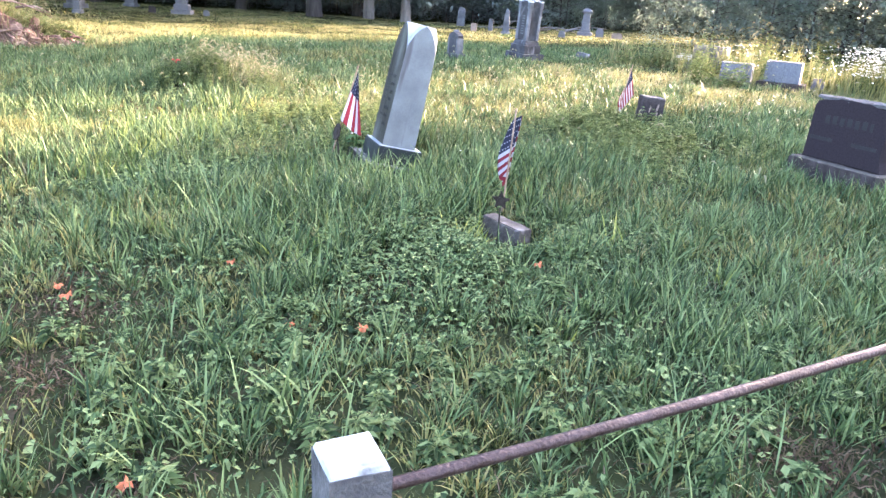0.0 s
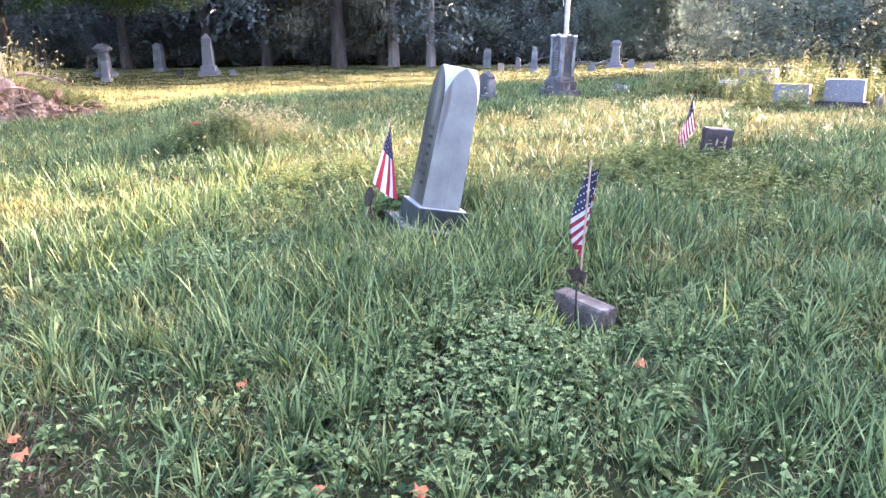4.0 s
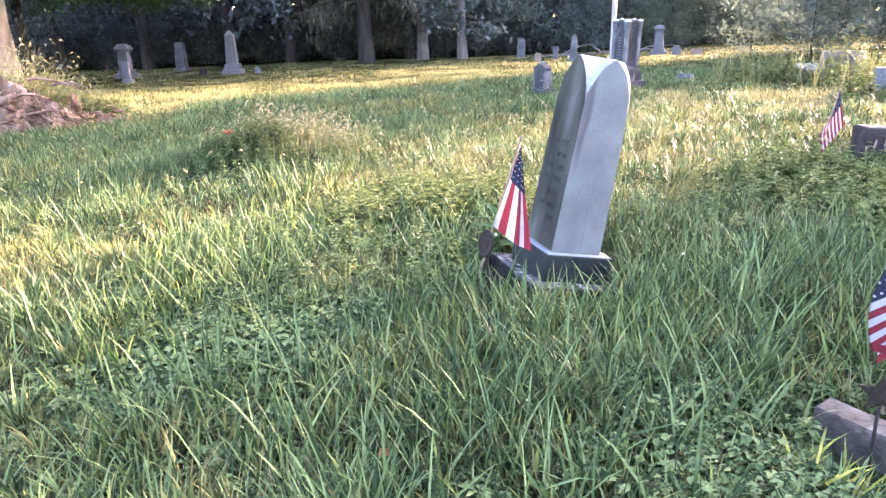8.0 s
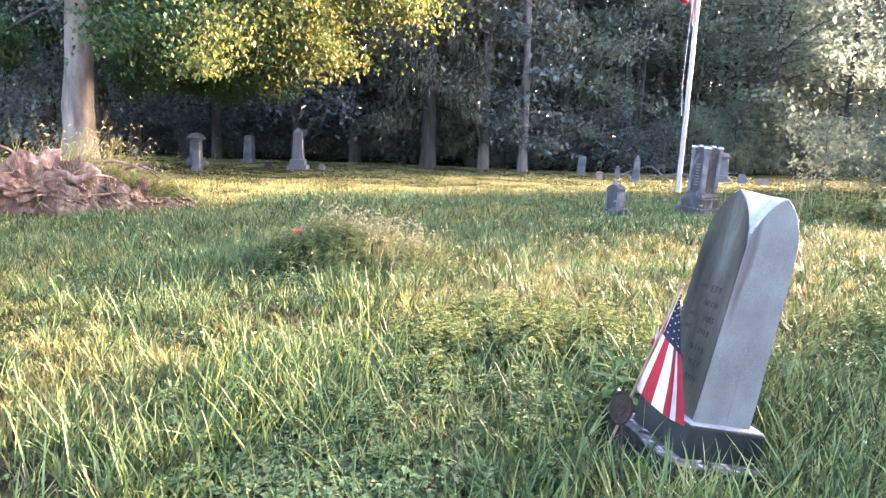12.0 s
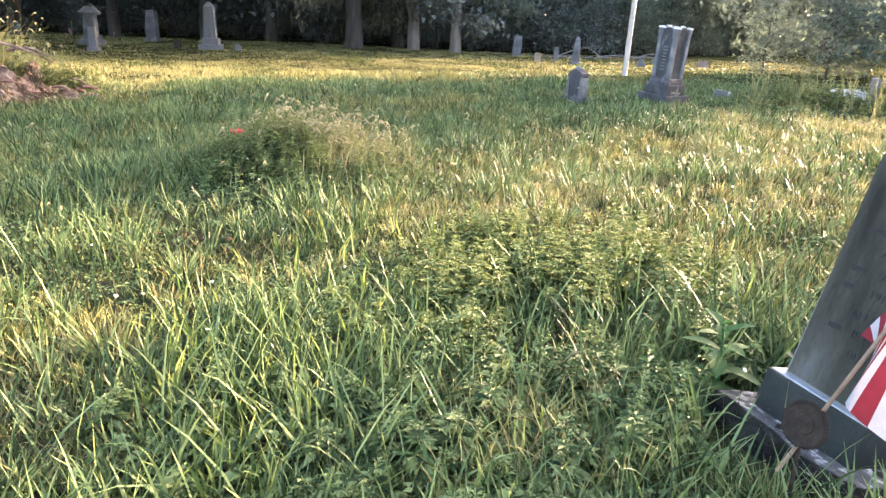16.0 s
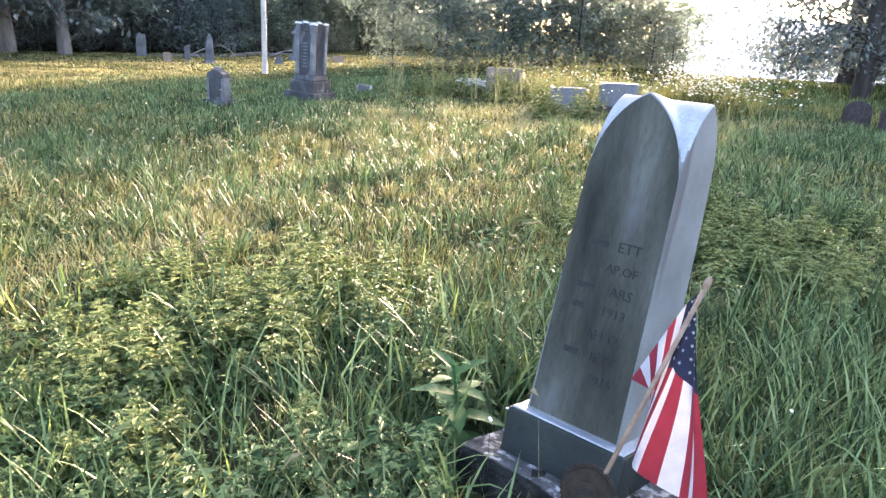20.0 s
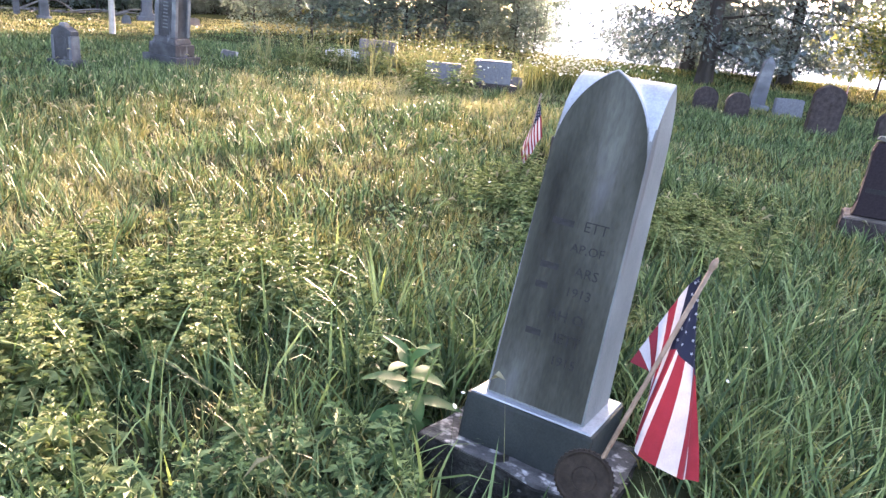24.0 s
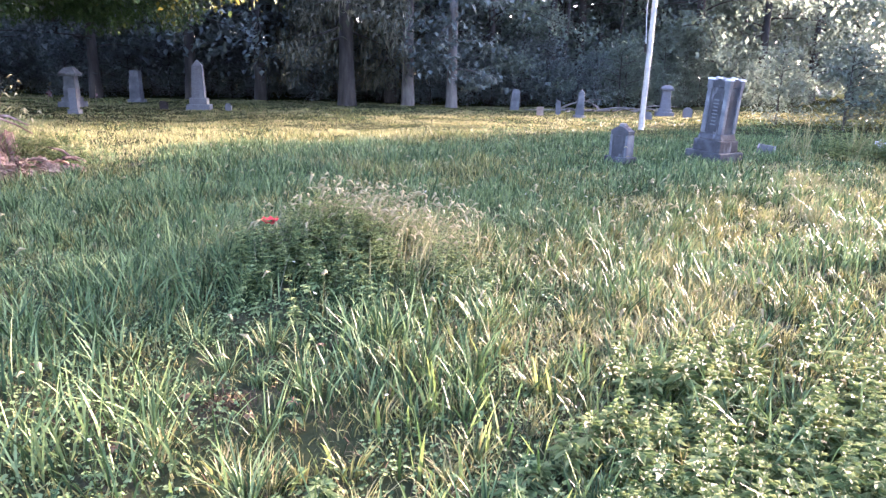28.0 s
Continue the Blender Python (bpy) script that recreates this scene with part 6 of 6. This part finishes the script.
    ok = clear(x, y) & (lattice(x, y, 0.6, 28) + 0.35 * lattice(x, y, 0.2, 29) + 0.4 * leafy(x, y) > 0.62)
    x, y = x[ok], y[ok]
    base = np.stack([x, y, lie(x, y) + gen.uniform(0.015, 0.07, len(x))], 1)
    g.add(*leaf_arrays(base, 0.018, gen, 0.0, 0.45, 0.7))
    st = np.array(stems)
    s = Geo()
    d = np.array([0.003, 0, 0])
    b0, b1 = st[:, :3], st[:, 3:]
    v = np.stack([b0 - d, b0 + d, b1], 1).reshape(-1, 3)
    w = np.stack([b0 - d[[1, 0, 2]], b0 + d[[1, 0, 2]], b1], 1).reshape(-1, 3)
    s.add(v, np.arange(len(v)).reshape(-1, 3))
    s.add(w, np.arange(len(w)).reshape(-1, 3))
    for name, q, mat, label in (("weeds", g, WEED, "leafy green weeds and ground ivy among the grass"), ("pale_weeds", pale, PALEWEED, "pale mealy weeds in clumps"), ("weed_stems", s, WEED, "thin stems of the weeds")):
        tagged(link_mesh(name, q.mesh(name, mat)), label, "weeds", kind="stuff")


def seed_grasses():
    """Tall stems with nodding seed heads."""
    gen = np.random.default_rng(81)
    g, stems = Geo(), Geo()
    beds = (((-3.6, 11.15), 0.38, 240, 0.46), ((-3.35, 10.95), 0.32, 120, 0.42), ((-10.4, 15.3), 0.5, 70, 1.4), ((-9.4, 15.1), 0.4, 40, 1.25), ((6.6, 18.5), 0.9, 90, 1.1), ((5.4, 20.0), 0.9, 40, 0.95), ((6.9, 16.8), 0.7, 30, 0.9), ((-1.2, 10.6), 1.6, 160, 0.36), ((1.6, 11.0), 1.8, 200, 0.36), ((3.2, 13.5), 2.0, 240, 0.42), ((-3, 13.5), 2.2, 120, 0.4))
    for (cx, cy), r, n, h in beds:
        x, y = cx + gen.normal(0, r, n), cy + gen.normal(0, r, n)
        hh = h * gen.uniform(0.55, 1.15, n)
        z = lie(x, y)
        az = gen.uniform(0, 2 * np.pi, n)
        d = np.stack([np.cos(az), np.sin(az), 0 * az], 1)
        top = np.stack([x, y, z + hh], 1) + d * (0.18 * hh)[:, None]
        side = np.stack([-np.sin(az), np.cos(az), 0 * az], 1) * (0.0012 + 0.002 * h)
        b = np.stack([x, y, z], 1)
        i = np.arange(n)[:, None] * 3
        stems.add(np.stack([b - side, b + side, top], 1).reshape(-1, 3), i + np.array([[0, 1, 2]]))
        L = (0.05 + 0.09 * min(h, 1.0)) * gen.uniform(0.7, 1.3, n)
        down = d * L[:, None] * 0.8 + np.array([0, 0, -1.0]) * (L * gen.uniform(0.0, 0.7, n))[:, None]
        wd = side / np.linalg.norm(side, axis=1, keepdims=True) * (L * 0.11)[:, None]
        up = np.array([0, 0, 1.0]) * (L * 0.11)[:, None]
        mid = top + down * 0.5 + np.array([0, 0, 0.2]) * L[:, None]
        v = np.stack([top, mid + wd, mid - wd, mid + up, mid - up, top + down], 1).reshape(-1, 3)
        i = np.arange(n)[:, None] * 6
        f = np.concatenate([i + np.array([q]) for q in ((0, 1, 3), (0, 3, 2), (0, 2, 4), (0, 4, 1), (5, 3, 1), (5, 2, 3), (5, 4, 2), (5, 1, 4))], 1)
        g.add(v, f.reshape(-1, 3))
        # long leaves up the stems of the tall ones
        if h > 0.8:
            m = n * 4
            k = gen.integers(0, n, m)
            stems.add(*blade_arrays(x[k] + gen.normal(0, 0.03, m), y[k] + gen.normal(0, 0.03, m), hh[k] * gen.uniform(0.5, 0.95, m), np.full(m, 0.016), gen, 0.5))
    tagged(link_mesh("seed_grass_stems", stems.mesh("seed_grass_stems", STRAW)), "tall straw-coloured grass stems", "grass", kind="stuff")
    tagged(link_mesh("seed_heads", g.mesh("seed_heads", SEED)), "pale nodding seed heads of tall grasses", "grass", kind="stuff")


def white_flowers():
    gen = np.random.default_rng(91)
    g, stems = Geo(), Geo()
    x = np.concatenate([gen.normal(8.35, 0.42, 760), gen.normal(6.4, 0.7, 60), gen.uniform(-5, 3, 60), gen.normal(9.0, 0.5, 120)])
    y = np.concatenate([gen.normal(15.6, 0.45, 760), gen.normal(17.0, 1.2, 60), gen.uniform(6.5, 16, 60), gen.normal(15.1, 0.5, 120)])
    h = np.concatenate([gen.uniform(0.4, 0.95, 760), gen.uniform(0.4, 0.8, 60), gen.uniform(0.10, 0.3, 60), gen.uniform(0.3, 0.75, 120)])
    r = np.concatenate([gen.uniform(0.012, 0.026, 760), gen.uniform(0.018, 0.03, 60), gen.uniform(0.006, 0.011, 60), gen.uniform(0.018, 0.03, 120)])
    z = lie(x, y)
    for px, py, pz, ph, pr in zip(x, y, z, h, r):
        c = np.array([px, py, pz + ph])
        a = np.arange(7) * 2 * np.pi / 7
        tilt = gen.normal(0, 0.35, 2)
        ring = c + np.stack([np.cos(a) * pr, np.sin(a) * pr, (np.cos(a) * tilt[0] + np.sin(a) * tilt[1]) * pr + gen.normal(0, 0.1, 7) * pr], 1)
        g.add(np.vstack([c + [0, 0, 0.35 * pr], ring, c - [0, 0, 0.5 * pr]]), [(0, 1 + k, 1 + (k + 1) % 7) for k in range(7)] + [(8, 1 + (k + 1) % 7, 1 + k) for k in range(7)])
        wd = np.array([0.003, 0.001, 0])
        stems.add([(px, py, pz) - wd, (px, py, pz) + wd, c], [(0, 1, 2)])
    tagged(link_mesh("white_flower_heads", g.mesh("white_flower_heads", PETAL)), "white umbel flower heads in the meadow", "flowers", kind="stuff")
    k = gen.integers(0, 760, 1400)
    stems.add(*blade_arrays(x[k] + gen.normal(0, 0.1, 1400), y[k] + gen.normal(0, 0.1, 1400), h[k] * gen.uniform(0.4, 0.9, 1400), np.full(1400, 0.02), gen, 0.5))
    tagged(link_mesh("flower_stems", stems.mesh("flower_stems", GRASS)), "green stems of the white flowers", "flowers", kind="stuff")


def broad_leaf_plant():
    x, y = -0.93, 7.03
    z0 = float(lie(x, y))
    top = thing("milkweed_plant", pose(x, y, z0) @ Matrix.Scale(1.28, 4), "broad-leaved milkweed plant beside the gravestone", "plant")
    part("stem", tube([(0, 0, 0), (0.01, 0.01, 0.13), (0.0, 0.02, 0.27)], [0.007, 0.006, 0.004], 7), LEAFGREEN, top, smooth=True)
    gen = np.random.default_rng(95)
    for k in range(16):
        q = k / 15
        a = k * 2.4
        L = 0.165 * (1.05 - 0.55 * q)
        el = -0.15 + 0.95 * q
        bm = bmesh.new()
        rows = []
        for s in range(7):
            u = s / 6
            wdt = 0.19 * L * math.sin(math.pi * min(1, 0.06 + 0.94 * u)) ** 0.75
            cz = -0.35 * L * u * u
            rows.append([bm.verts.new((u * L, c * wdt, cz + 0.25 * abs(c) * wdt)) for c in (-1, 0, 1)])
        for r0, r1 in zip(rows, rows[1:]):
            for c in range(2):
                bm.faces.new((r0[c], r0[c + 1], r1[c + 1], r1[c])).smooth = True
        p = part("leaf", bm, LEAFGREEN, top)
        p.matrix_local = Matrix.Translation((0, 0.01, 0.05 + 0.22 * q)) @ pose(0, 0, 0, 0, -math.degrees(el), math.degrees(a) + gen.uniform(-15, 15))


def fallen_leaf(x, y, size, yaw):
    bm = bmesh.new()
    pts = [(0, -1), (0.35, -0.5), (0.9, -0.45), (0.6, 0), (0.75, 0.55), (0.25, 0.4), (0, 1), (-0.25, 0.4), (-0.75, 0.55), (-0.6, 0), (-0.9, -0.45), (-0.35, -0.5)]
    c = bm.verts.new((0, 0, 0.25 * size))
    ring = [bm.verts.new((a * size, b * size, 0.35 * size * math.sin(k * 1.9))) for k, (a, b) in enumerate(pts)]
    for k in range(len(ring)):
        bm.faces.new((c, ring[k], ring[(k + 1) % len(ring)]))
    fresh = y < 5
    ob = part("fallen_leaf", bm, REDLEAF if fresh else DEADLEAF)
    ob.matrix_world = pose(x, y, float(lie(x, y)) + (0.075 if fresh else 0.05), 8, -10, yaw)
    tagged(ob, "curled orange-red fallen leaf on the grass" if fresh else "small curled brown fallen leaf on the turf", "leaf", "fallen leaves")


def red_flower():
    x, y = -4.31, 10.9
    z0 = float(lie(x, y))
    top = thing("red_flower", pose(x, y, z0) @ Matrix.Scale(1.05, 4), "single bright red flower by the weedy mound", "flower")
    part("stem", tube([(0, 0, 0), (0.01, 0, 0.09), (0, 0, 0.175)], [0.005, 0.004, 0.003], 6), WEED, top)
    for k in range(7):
        bm = bmesh.new()
        bmesh.ops.create_icosphere(bm, subdivisions=1, radius=1)
        for v in bm.verts:
            v.co = Vector((0.045 * v.co.x + 0.035, 0.032 * v.co.y, 0.012 * v.co.z + 0.25 * (0.045 * v.co.x + 0.04)))
        p = part("petal", bm, REDPETAL, top)
        p.matrix_local = pose(0, 0, 0.17, 0, -20, k * 51)


sow()
weeds()
seed_grasses()
white_flowers()
broad_leaf_plant()
red_flower()
for x, y, s, yaw in ((0.65, 4.36, 0.05, 20), (-0.78, 2.22, 0.04, 75), (-0.23, 3.37, 0.045, 100), (-0.57, 3.37, 0.035, 200), (-1.71, 3.49, 0.05, 40), (-1.82, 3.6, 0.04, 120), (-0.13, 9.53, 0.06, 0), (-4.06, 8.69, 0.055, 300), (-3.73, 8.54, 0.05, 60), (-4.16, 8.25, 0.045, 10), (-3.59, 8.68, 0.06, 150), (-3.6, 9.34, 0.045, 220), (-4.93, 8.99, 0.04, 80), (-1.09, 4.06, 0.04, 30), (-1.23, 4.89, 0.04, 340), (-1.51, 7.21, 0.05, 70)):
    fallen_leaf(x, y, 0.8 * s if y < 5 else 0.65 * s, yaw)
